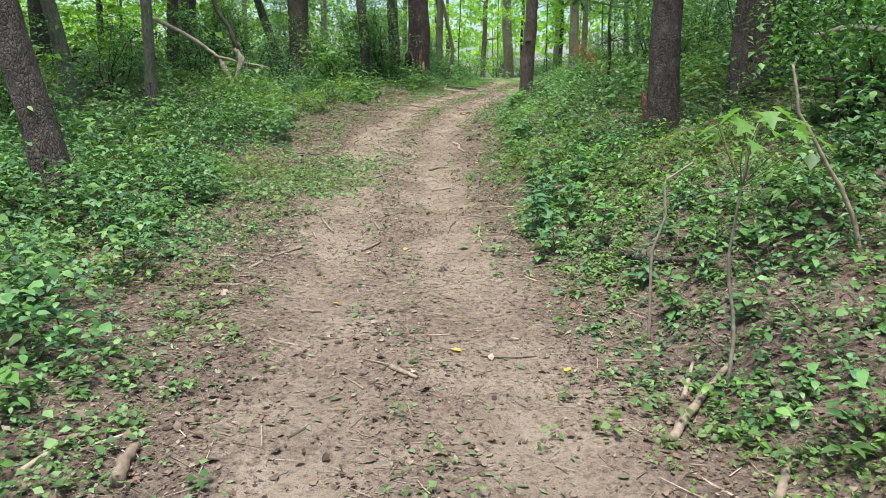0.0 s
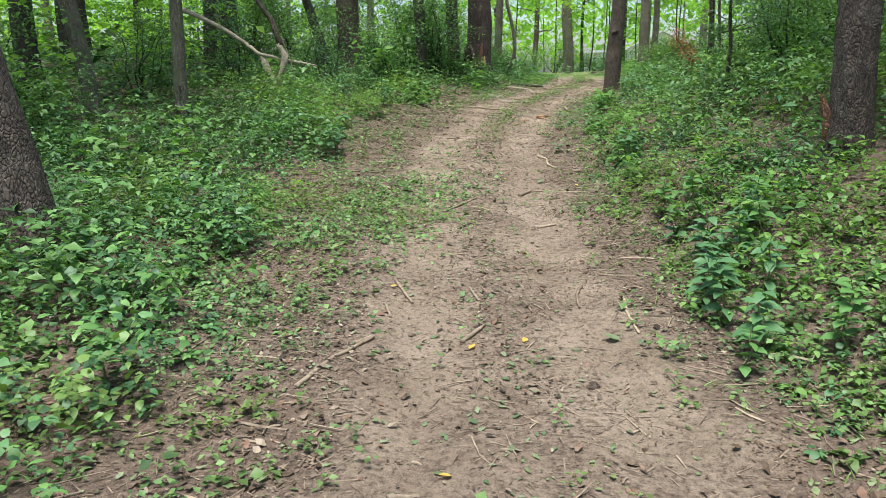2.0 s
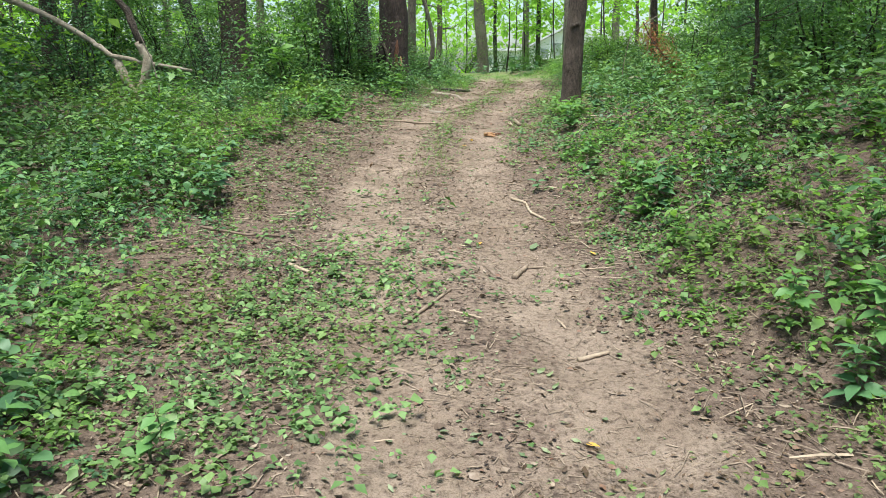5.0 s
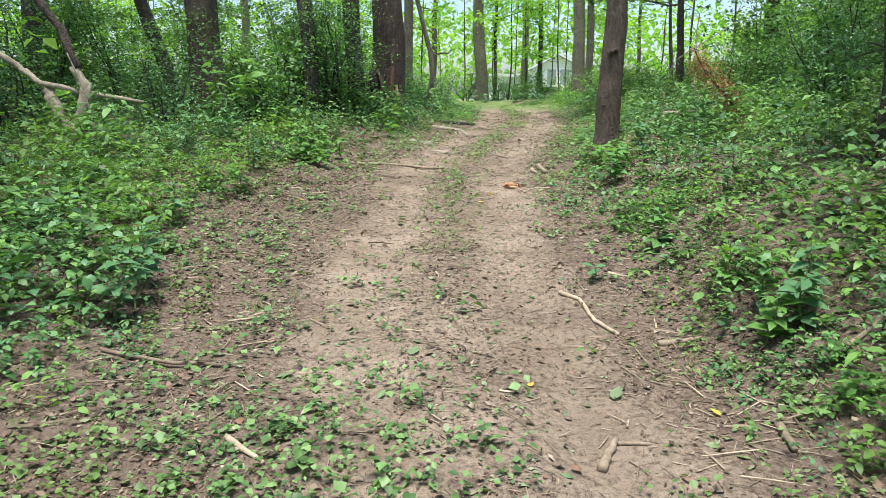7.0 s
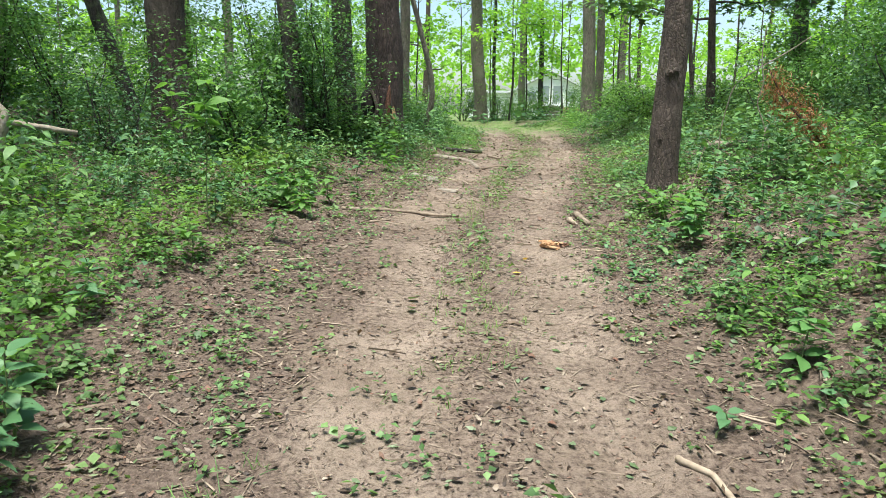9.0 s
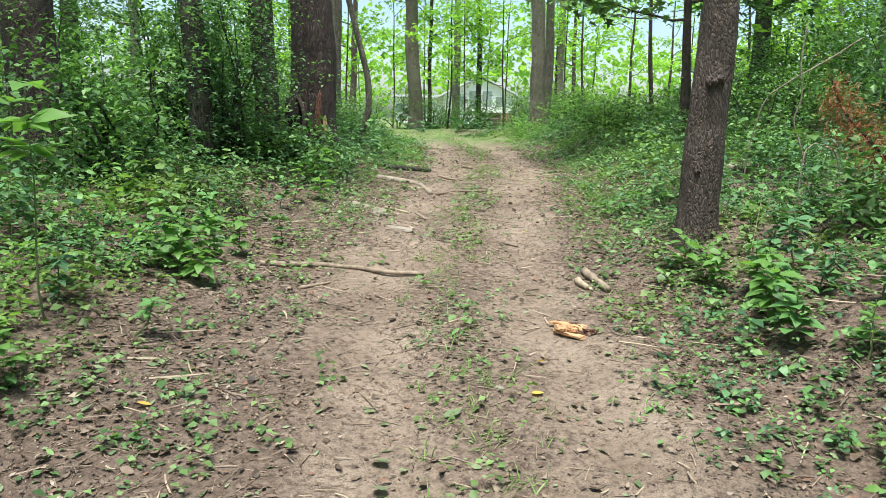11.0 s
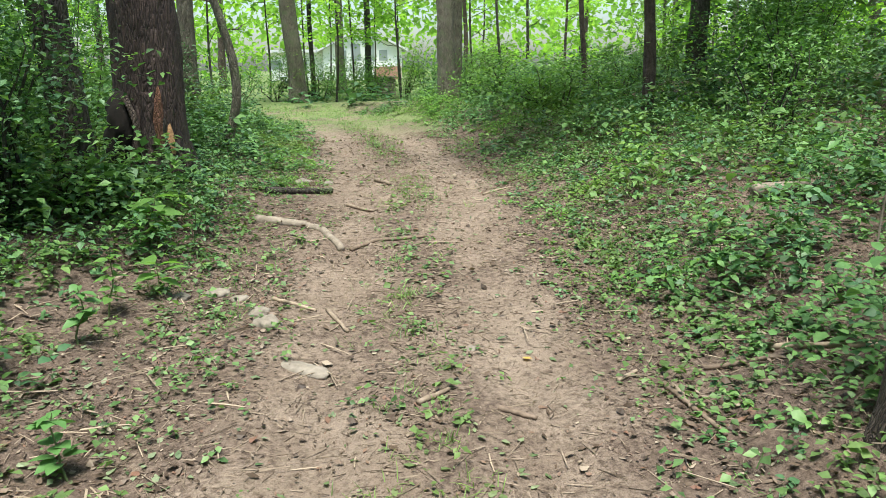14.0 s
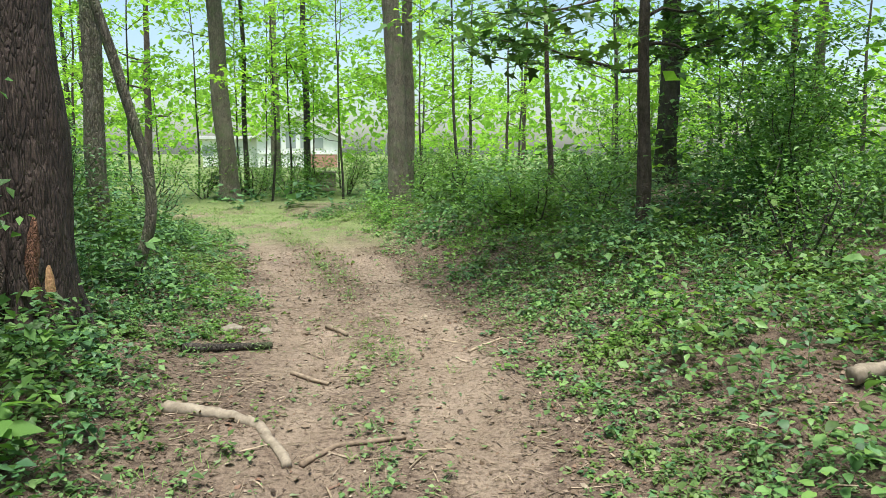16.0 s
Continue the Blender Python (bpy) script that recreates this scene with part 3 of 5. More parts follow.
def cover(d, side, x, y):
    e = d - edge_of(side, y) + 0.5 * fbm(x * 0.8, y * 0.8)
    return step((e + 0.1) / 0.6) * (1 - 0.75 * np.exp(-(((x - 2.6) / 0.9) ** 2) - ((y - 14.4) / 1.3) ** 2)) * (np.where(side < 0, 0.8, 0.74 - 0.2 * step((y - 4) / 3) * step((14 - y) / 2))
            + 0.6 * step((fbm(x * 1.3 + 40, y * 1.3) + 0.2 - 0.12 * (side > 0) * step((y - 4) / 3)) / 0.25))


x, y, d, side = scatter(66000, (-6, 7, -2.6, 25), lambda d, side, x, y: cover(d, side, x, y) * (1 - 0.7 * step((d - 3.2) / 1.5)), 1)
low = np.clip(0.06 + 0.22 * step((d - 1.0) / 1.2), 0, 1) * (0.4 + 0.9 * rng.uniform(0, 1, len(x))) * (0.6 + 1.2 * step((fbm(x * 1.5 + 7, y * 1.5) + 0.1) / 0.4))
kind_of = rng.randint(0, 5, len(x)) + 3 * fbm(x * 0.5, y * 0.5)
bright = fbm(x * 0.9 + 33, y * 0.9) > 0.15
near = (d < 2.3) & (y < 14)
for pick, mat, size, slim in ((bright, leaf_fresh, 0.047, 0.6), (~bright & (kind_of < 1.7), leaf_green, 0.054, 0.66), (~bright & (kind_of >= 1.7) & (kind_of < 3.2), leaf_cool, 0.044, 0.78),
                              (~bright & (kind_of >= 3.2), leaf_green, 0.036, 0.62)):
    for some, shape, per in ((pick & near, OVATE, 9), (pick & ~near, DIAMOND, 9)):
        if some.any():
            tagged(new("low_herbs", mesh_of("low_herbs", *herb_leaves(x[some], y[some], low[some], per, size if shape is OVATE else size * 1.15, 3, shape, 0.6, slim), mat, smooth=True)),
                   "dense low green herbs and creepers on the forest floor", "undergrowth", kind="stuff")
fresh = lambda d, side, x, y: 0.28 * step((d - 0.95) / 0.35) * (d < 2.3) * (0.25 + 0.75 * step((fbm(x * 1.8 + 15, y * 1.8) + 0.1) / 0.25)) + np.exp(-(((x + 0.1) / 0.5) ** 2) - ((y - 4.3) / 1.6) ** 2) + 0.5 * step((fbm(x * 1.1 + 5, y * 1.1 + 8) - 0.12) / 0.2) * step((d - 0.95) / 0.3) * (d < 2.4) + (0.05 + 0.16 * step((fbm(x * 2.2 + 5, y * 2.2) - 0.02) / 0.15)) * (step((d - 0.5) / 0.4) + (0.35 + 0.65 * step((y - 8) / 3)) * np.exp(-((d / 0.25) ** 2))) * (d < 1.8)
x, y, d, side = scatter(52000, (-2.5, 4.5, -2, 22), fresh, 21)
tagged(new("fresh_seedlings", mesh_of("fresh_seedlings", *herb_leaves(x, y, np.full(len(x), 0.07) * rng.uniform(0.6, 1.6, len(x)), 5, 0.034, 22, DIAMOND, 0.8, 0.8), leaf_seedling, smooth=True)),
       "bright green seedlings and clover along the trail", "undergrowth", kind="stuff")


def tall_cover(d, side, x, y):
    e = d - edge_of(side, y) - 0.5 + 0.9 * fbm(x * 0.7 + 9, y * 0.7)
    return (1 - 0.85 * np.exp(-(((x - 2.6) / 0.9) ** 2) - ((y - 14.4) / 1.3) ** 2)) * step(e / 0.9) * step((fbm(x * 0.9 + 70, y * 0.9) + 0.2) / 0.25)


x, y, d, side = scatter(1500, (-5, 6, -2, 24), tall_cover, 27)
high = rng.uniform(0.25, 0.7, len(x))
tagged(new("upright_weeds", mesh_of("upright_weeds", *herb_leaves(x, y, high, 22, 0.07, 28, DIAMOND, 0.25, 0.4), leaf_cool)), "upright narrow-leaved weeds", "undergrowth", kind="stuff")
n = len(x)
tagged(new("weed_stems", mesh_of("weed_stems", *leaves(TWIG, np.stack([x, y, height(x, y)], 1), rng.uniform(0, 6.28, n), rng.normal(1.5, 0.15, n), rng.uniform(0, 6, n), high, np.full(n, 0.005), 0.005 / high), stem_green)),
       "thin green stems of the weeds", "undergrowth", kind="stuff")
x, y, d, side = scatter(500, (-5, 6, -2, 24), tall_cover, 29)
n = len(x)
long = rng.uniform(0.2, 0.8, n)
tagged(new("dry_canes", mesh_of("dry_canes", *leaves(TWIG, np.stack([x, y, height(x, y)], 1), rng.uniform(0, 6.28, n), rng.uniform(0.05, 1.1, n), rng.uniform(0, 6, n), long, np.full(n, 0.0045), 0.0045 / long * 1.2), wood_dark)),
       "thin dry brown canes in the undergrowth", "undergrowth", kind="stuff")
x, y, d, side = scatter(3600, (-7, 8, -2, 28), tall_cover, 2)
high = (0.3 + 0.35 * step((d - 1.8) / 1.5)) * rng.uniform(0.6, 1.3, len(x))
tagged(new("tall_herbs", mesh_of("tall_herbs", *herb_leaves(x, y, high, 22, 0.075, 5, OVATE, 0.5, 0.55), leaf_green, smooth=True)), "knee-high leafy green weeds", "undergrowth", kind="stuff")


def far_cover(d, side, x, y):
    return step((d - 4) / 2) * step((np.abs(x) - 5) / 3 + (y > 26) * (d > 3))


x, y, d, side = scatter(4000, (-26, 26, -6, 50), far_cover, 3)
lawn_view = (np.abs(x - (1.5 + (y - 20) * 0.06)) < 1.5 + 0.06 * y) & (y > 33)
x, y = x[~lawn_view], y[~lawn_view]
high = rng.uniform(0.4, 1.3, len(x))
tagged(new("far_undergrowth", mesh_of("far_undergrowth", *herb_leaves(x, y, high, 15, 0.18, 6, DIAMOND, 0.6), leaf_green)), "green undergrowth deep in the wood", "undergrowth", kind="stuff")


def outer_cover(d, side, x, y):
    inner = step((x + 6.8) / 1.5) * step((7.8 - x) / 1.5) * step((y + 3.4) / 1.4) * step((26 - y) / 2)
    return step((d - 1.0) / 0.8) * (1 - inner) * (0.3 + 0.7 * step((fbm(x * 0.6 + 12, y * 0.6) + 0.25) / 0.3)) * (1 - step((y - 24) / 3) * (d < 3))


x, y, d, side = scatter(6000, (-16, 17, -15, 30), outer_cover, 35)
tagged(new("outer_herbs", mesh_of("outer_herbs", *herb_leaves(x, y, rng.uniform(0.15, 0.5, len(x)), 10, 0.16, 36, DIAMOND, 0.8, 0.8), leaf_cool)), "green herbs on the forest floor away from the trail", "undergrowth", kind="stuff")


def shrub(x, y, tall, wide, count, size, mat, seed, label="dense green leafy shrub beside the trail"):
    r = np.random.RandomState(seed)
    z = ground_z(x, y) - 0.03
    ob = thing("shrub", x, y, z)
    spots = []
    for k in range(7):
        a = r.uniform(0, 6.28)
        top = np.array([math.cos(a) * wide * r.uniform(0.3, 0.9), math.sin(a) * wide * r.uniform(0.3, 0.9), tall * r.uniform(0.6, 1.0)])
        path = wander((0.05 * math.cos(a), 0.05 * math.sin(a), 0), top, 8, 0.08, seed * 9 + k)
        part("stem", mesh_of("stem", *tube(path, np.linspace(0.016, 0.003, 8), 5), bark_dark), ob)
        spots += list(path[2:])
        for q in range(5):
            b = path[r.randint(2, 8)]
            spots.append(b + r.normal(0, 1, 3) * np.array([wide * 0.35, wide * 0.35, tall * 0.08]))
    part("foliage", mesh_of("foliage", *crown_leaves(spots, (0.17, 0.17, 0.07), count, size, seed, DIAMOND if y > 9 else LEAF), mat), ob)
    return tagged(ob, label, "shrub", "shrubs in the wood")


SHRUBS = [(-2.6, 13.0, 1.3, 0.7), (-2.1, 14.6, 1.8, 0.7), (-2.9, 15.6, 2.0, 0.9), (-1.7, 15.2, 0.5, 0.45), (-3.6, 12.2, 1.2, 0.8), (-4.8, 13.4, 1.8, 1.0), (-2.6, 17.5, 1.8, 0.9),
          (-5.0, 11.0, 1.6, 1.0), (-5.6, 9.0, 1.7, 1.0), (-4.9, 5.6, 1.3, 0.9), (-4.3, 3.6, 1.0, 0.8), (-6.4, 6.2, 1.9, 1.1), (-6.5, 14.5, 2.2, 1.2),
          (-2.0, 19.6, 1.2, 0.7), (-3.4, 20.5, 1.8, 1.0), (-2.6, 24.0, 1.5, 1.0), (-1.8, 30.0, 1.2, 0.9), (1.2, 29.2, 0.8, 0.8), (0.9, 33.0, 0.9, 0.9), (3.4, 27.5, 1.1, 1.0), (-2.0, 14.8, 2.4, 0.85), (-2.7, 15.2, 2.8, 0.9), (3.0, 24.6, 1.0, 0.8), (3.6, 25.6, 1.2, 1.0),
          (4.0, 8.6, 1.6, 0.8), (4.8, 7.0, 1.6, 1.0), (5.0, 10.0, 1.9, 1.0), (4.6, 12.6, 1.7, 0.9), (5.4, 14.8, 2.0, 1.1), (4.4, 16.4, 1.1, 0.8), (5.5, 17.8, 2.1, 1.0),
          (6.8, 16.6, 2.4, 1.2), (6.8, 19.8, 1.6, 1.1), (3.4, 20.2, 0.9, 0.8), (4.6, 20.6, 0.9, 0.9), (5.6, 22.4, 0.9, 1.0), (3.2, 22.4, 0.8, 0.7), (6.4, 12.0, 2.4, 1.2), (5.2, 5.0, 1.4, 0.9),
          (4.9, 2.6, 1.3, 0.8), (5.8, 1.0, 1.3, 0.9), (7.4, 24.5, 1.6, 1.2), (8.0, 21.0, 2.2, 1.3), (-5.2, 1.2, 1.1, 0.9), (-3.9, 0.0, 0.9, 0.7), (-5.5, 18.0, 2.2, 1.3), (-5.0, 22.5, 2.0, 1.3), (0.4, 30.0, 1.1, 0.8), (1.8, 31.2, 1.1, 0.9), (2.7, 30.4, 1.3, 0.9), (3.6, 32.0, 1.5, 1.0), (-0.7, 29.3, 1.2, 0.8), (-1.4, 24.6, 0.9, 0.7),
          (6.0, 8.4, 2.4, 1.2), (6.4, 4.0, 2.2, 1.2), (7.2, 1.6, 2.0, 1.2), (-6.0, 3.6, 1.9, 1.1)]
for n, (x, y, tall, wide) in enumerate(SHRUBS):
    shrub(x, y, tall, wide, int((2000 if tall < 2.3 else 1400) * tall * max(wide, 0.6)), 0.05 if n % 3 else 0.068, leaf_fresh if (19.8 < y < 26 and x > 2.5) or 28.5 < y < 33 else (leaf_shrub, leaf_cool, leaf_shrub)[n % 3], 300 + n)


# thickets and the distant wood round about
x, y, d, side = scatter(1700, (-30, 30, -8, 34), lambda d, side, x, y: step((d - 5) / 2) * step((np.abs(x - 1.5 - (y - 20) * 0.06) - 2.5 - 0.05 * y) / 1.5) * (1 - 0.75 * ((x > 2) & (x < 15) & (y > 23))), 31)
high = rng.uniform(1.2, 4.5, len(x))
tagged(new("thicket", mesh_of("thicket", *herb_leaves(x, y, high, 36, 0.18, 32, DIAMOND, 0.32, 0.7), leaf_crown_lit)), "leafy young growth between the trees", "undergrowth", kind="stuff")
r = np.random.RandomState(33)
ang, far = r.uniform(0, 6.283, 32000), r.uniform(80, 115, 32000)
p = np.stack([far * np.sin(ang), 15 + far * np.cos(ang), 0 * far], 1)
p[:, 2] = r.uniform(0, 1, len(p)) ** 0.8 * (7 + 9 * vnoise(ang * 14, far * 0.08))
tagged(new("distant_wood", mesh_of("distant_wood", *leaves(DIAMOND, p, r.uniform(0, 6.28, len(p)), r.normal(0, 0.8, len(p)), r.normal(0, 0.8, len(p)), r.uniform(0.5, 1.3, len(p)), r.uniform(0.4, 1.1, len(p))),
                                   leaf_crown_lit)), "distant green woodland behind the lawn", "woodland", kind="stuff")

# ---------------------------------------------------------------- litter on the trail
litter_cover = lambda d, side, x, y: (0.3 + 0.4 * np.exp(-((d / 0.25) ** 2)) + 0.8 * step((d - 0.55) / 0.5)) * (1 - step((d - 2.2) / 0.8)) * (0.3 + 0.7 * step((fbm(x * 1.6 + 3, y * 1.6) + 0.25) / 0.35))
r = np.random.RandomState(42)
for name, shape, count, seed, small, large, power, label in (("leaf_crumbs", CHIP, 230000, 41, 0.009, 0.028, 1.6, "crumbled brown leaf fragments strewn over the trail"),
                                                             ("leaf_litter", FLAKE, 70000, 40, 0.02, 0.06, 2.4, "scattered dry brown leaves on the trail")):
    x, y, d, side = scatter(count, (-2.6, 4.8, -2.6, 21), litter_cover, seed)
    n = len(x)
    length = small + (large - small) * r.uniform(0, 1, n) ** power
    v, t = leaves(shape, np.stack([x, y, height(x, y) + r.uniform(0.002, 0.009, n)], 1), r.uniform(0, 6.28, n), r.normal(0.08, 0.22, n), r.normal(0, 0.3, n), length, length * r.uniform(0.2, 0.75, n), r.uniform(0.8, 2.0, n))
    tagged(new(name, mesh_of(name, v, t, leaf_dry)), label, "leaf litter", kind="stuff")
x, y, d, side = scatter(22000, (-2.6, 4.8, -3, 21), lambda d, side, x, y: (0.4 + 0.5 * np.exp(-((d / 0.3) ** 2)) + 0.6 * step((d - 0.6) / 0.4)) * (d < 2.0), 43)
n = len(x)
length = r.uniform(0.02, 0.13, n) ** 1.0
v, t = leaves(SPLINTER, np.stack([x, y, height(x, y) + 0.004], 1), r.uniform(0, 6.28, n), r.normal(0.02, 0.08, n), r.uniform(0, 6, n), length, 0.004 * r.uniform(0.6, 1.6, n), 0.004 / length * 1.2)
tagged(new("twigs", mesh_of("twigs", v, t, wood_stick)), "small broken twigs strewn over the trail", "twigs", kind="stuff")
x, y, d, side = scatter(34000, (-2.5, 4.5, -3, 20), lambda d, side, x, y: (0.14 + 0.4 * np.exp(-((d / 0.3) ** 2)) + 0.6 * step((d - 0.7) / 0.4)) * (d < 1.8), 44)
n = len(x)
length = r.uniform(0.014, 0.055, n)
v, t = leaves(FLAKE, np.stack([x, y, height(x, y) + 0.005], 1), r.uniform(0, 6.28, n), r.normal(0.03, 0.12, n), r.normal(0, 0.2, n), length, length * r.uniform(0.3, 0.65, n))
tagged(new("fallen_green_leaves", mesh_of("fallen_green_leaves", v, t, leaf_fallen_green)), "small green leaves fallen on the trail", "leaf litter", kind="stuff")

x, y, d, side = scatter(90000, (-2.2, 4.4, -2.4, 18), lambda d, side, x, y: (0.4 + 0.5 * np.exp(-((d / 0.3) ** 2)) + 0.6 * step((d - 0.6) / 0.4)) * (d < 1.9) * (0.3 + 0.7 * step((fbm(x * 2 + 60, y * 2) + 0.15) / 0.3)), 48)
n = len(x)
length = 0.012 + 0.07 * r.uniform(0, 1, n) ** 2.5
v, t = leaves(SPLINTER, np.stack([x, y, height(x, y) + 0.003], 1), r.uniform(0, 6.28, n), r.normal(0.03, 0.1, n), r.uniform(0, 6, n), length, r.uniform(0.0015, 0.005, n), 0.003 / length)
pick = r.uniform(0, 1, n) < 0.6
for some, mat in ((pick, wood_dark), (~pick, wood_stick)):
    ids = np.flatnonzero(some)
    tagged(new("straw", mesh_of("straw", v.reshape(n, -1, 3)[ids].reshape(-1, 3), (SPLINTER[1][None] + 6 * np.arange(len(ids))[:, None, None]).reshape(-1, 3), mat)), "fine broken bits of twig and straw on the dirt", "twigs", kind="stuff")

# grass: tufts in the middle strip and along the edges
x, y, d, side = scatter(11000, (-2.5, 4.5, -2, 27), lambda d, side, x, y: 1.0 * np.exp(-(((d + 0.05) / 0.25) ** 2)) * step((y - 6.5) / 3) * step((fbm(x * 1.2, y * 0.9 + 50) + 0.12) / 0.2)
                        + (0.25 + 0.4 * step((y - 11) / 3)) * np.exp(-(((d - 1.15) / 0.3) ** 2)) * step((fbm(x + 9, y + 9) + 0.05) / 0.2) + 0.8 * step((y - 21) / 3) * (d < 1.8), 45)
i = np.repeat(np.arange(len(x)), 11)
n = len(i)
bx, by = x[i] + r.normal(0, 0.035, n), y[i] + r.normal(0, 0.035, n)
length = r.uniform(0.03, 0.1, n)
v, t = leaves(BLADE, np.stack([bx, by, height(bx, by)], 1), r.uniform(0, 6.28, n), r.uniform(0.1, 1.2, n), r.normal(0, 0.3, n), length, np.full(n, 0.0045))
tagged(new("grass", mesh_of("grass", v, t, grass_blade)), "short tufts of green grass on the trail", "grass", kind="stuff")

# coarse chips of wood and bark in the litter of the banks
x, y, d, side = scatter(7000, (-1.8, 4.2, -2.4, 19), lambda d, side, x, y: (0.22 + 0.3 * step((y - 9) / 3) + 0.7 * step((d - 0.75) / 0.3)) * (d < 2.2) * (0.4 + 0.6 * step((fbm(x * 1.5 + 80, y * 1.5) + 0.1) / 0.2)), 49)
n = len(x)
length = 0.05 + 0.22 * r.uniform(0, 1, n) ** 2
v, t = leaves(TWIG, np.stack([x, y, height(x, y) + 0.007], 1), r.uniform(0, 6.28, n), r.normal(0.02, 0.05, n), r.uniform(0, 6, n), length, 0.004 + 0.009 * r.uniform(0, 1, n) ** 2, 0.007 / length)
pick = r.uniform(0, 1, n) < 0.5
for some, mat in ((pick, wood_stick), (~pick, wood_pale)):
    ids = np.flatnonzero(some)
    tagged(new("wood_bits", mesh_of("wood_bits", v.reshape(n, -1, 3)[ids].reshape(-1, 3), (TWIG[1][None] + 9 * np.arange(len(ids))[:, None, None]).reshape(-1, 3), mat)), "brown bits of bark and broken wood in the litter", "wood chips", kind="stuff")

# ---------------------------------------------------------------- sticks, logs, roots and stones


def stick(name, spots, radius, mat, label, category="stick", lift=0.0, seed=0, sides=9):
    """A fallen branch lying along the given spots of the ground."""
    s = np.linspace(0, len(spots) - 1, 5 * len(spots))
    x, y = (np.interp(s, range(len(spots)), [p[k] for p in spots]) for k in (0, 1))
    q = np.random.RandomState(seed)
    x, y = x + q.normal(0, radius * 0.15, len(x)), y + q.normal(0, radius * 0.15, len(y))
    z = height(x, y)
    z = 0.5 * z + 0.5 * np.linspace(z[0], z[-1], len(z)) + radius * 0.75 + lift
    rad = radius * (1 - 0.35 * np.linspace(0, 1, len(x))) * q.uniform(0.96, 1.04, len(x))
    x0, y0, z0 = x.mean(), y.mean(), z.min() - radius
    ob = new(name, mesh_of(name, *tube(np.stack([x - x0, y - y0, z - z0], 1), rad, sides, 0.05, 0, seed), mat, smooth=True))
    ob.location = (x0, y0, z0)
    return tagged(ob, label, category, "fallen sticks" if category == "stick" else "")


stick("log", [(-1.17, 11.5), (-0.84, 11.52), (-0.53, 11.49), (-0.07, 11.38)], 0.02, wood_stick, "long weathered grey-brown branch lying across the trail", "log", seed=1, sides=14)
stick("log", [(0.99, 11.34), (1.06, 10.96)], 0.03, wood_stick, "short thick barked piece of branch on the trail", "log", seed=2, sides=14)
stick("log", [(0.91, 11.2), (0.94, 11.03)], 0.026, wood_pale, "short pale broken piece of wood on the trail", "log", seed=3)
stick("log", [(2.93, 14.32), (3.19, 14.34), (3.4, 14.24)], 0.05, wood_grey, "pale bleached log lying in the undergrowth", "log", 0.03, seed=4, sides=14)
stick("log", [(-0.55, 16.64), (-0.24, 16.68), (0.08, 16.74)], 0.035, bark_dark, "dark mossy log at the edge of the trail", "log", 0.0, seed=5, sides=12)
stick("log", [(3.1, 1.28), (3.31, 0.96), (3.51, 0.78)], 0.028, bark_oak, "dark fallen branch half hidden in weeds", "log", 0.02, seed=6)
stick("root", [(-0.6, 15.55), (-0.28, 15.43), (-0.08, 15.25), (0.04, 14.8)], 0.04, wood_grey, "pale bare tree root crossing the edge of the trail", "root", -0.012, seed=7, sides=14)
stick("branch", [(3.2, -0.99), (3.36, -0.61), (3.53, -0.35)], 0.022, wood_stick, "crooked grey branch lying beside the trail", "branch", 0.0, seed=8)
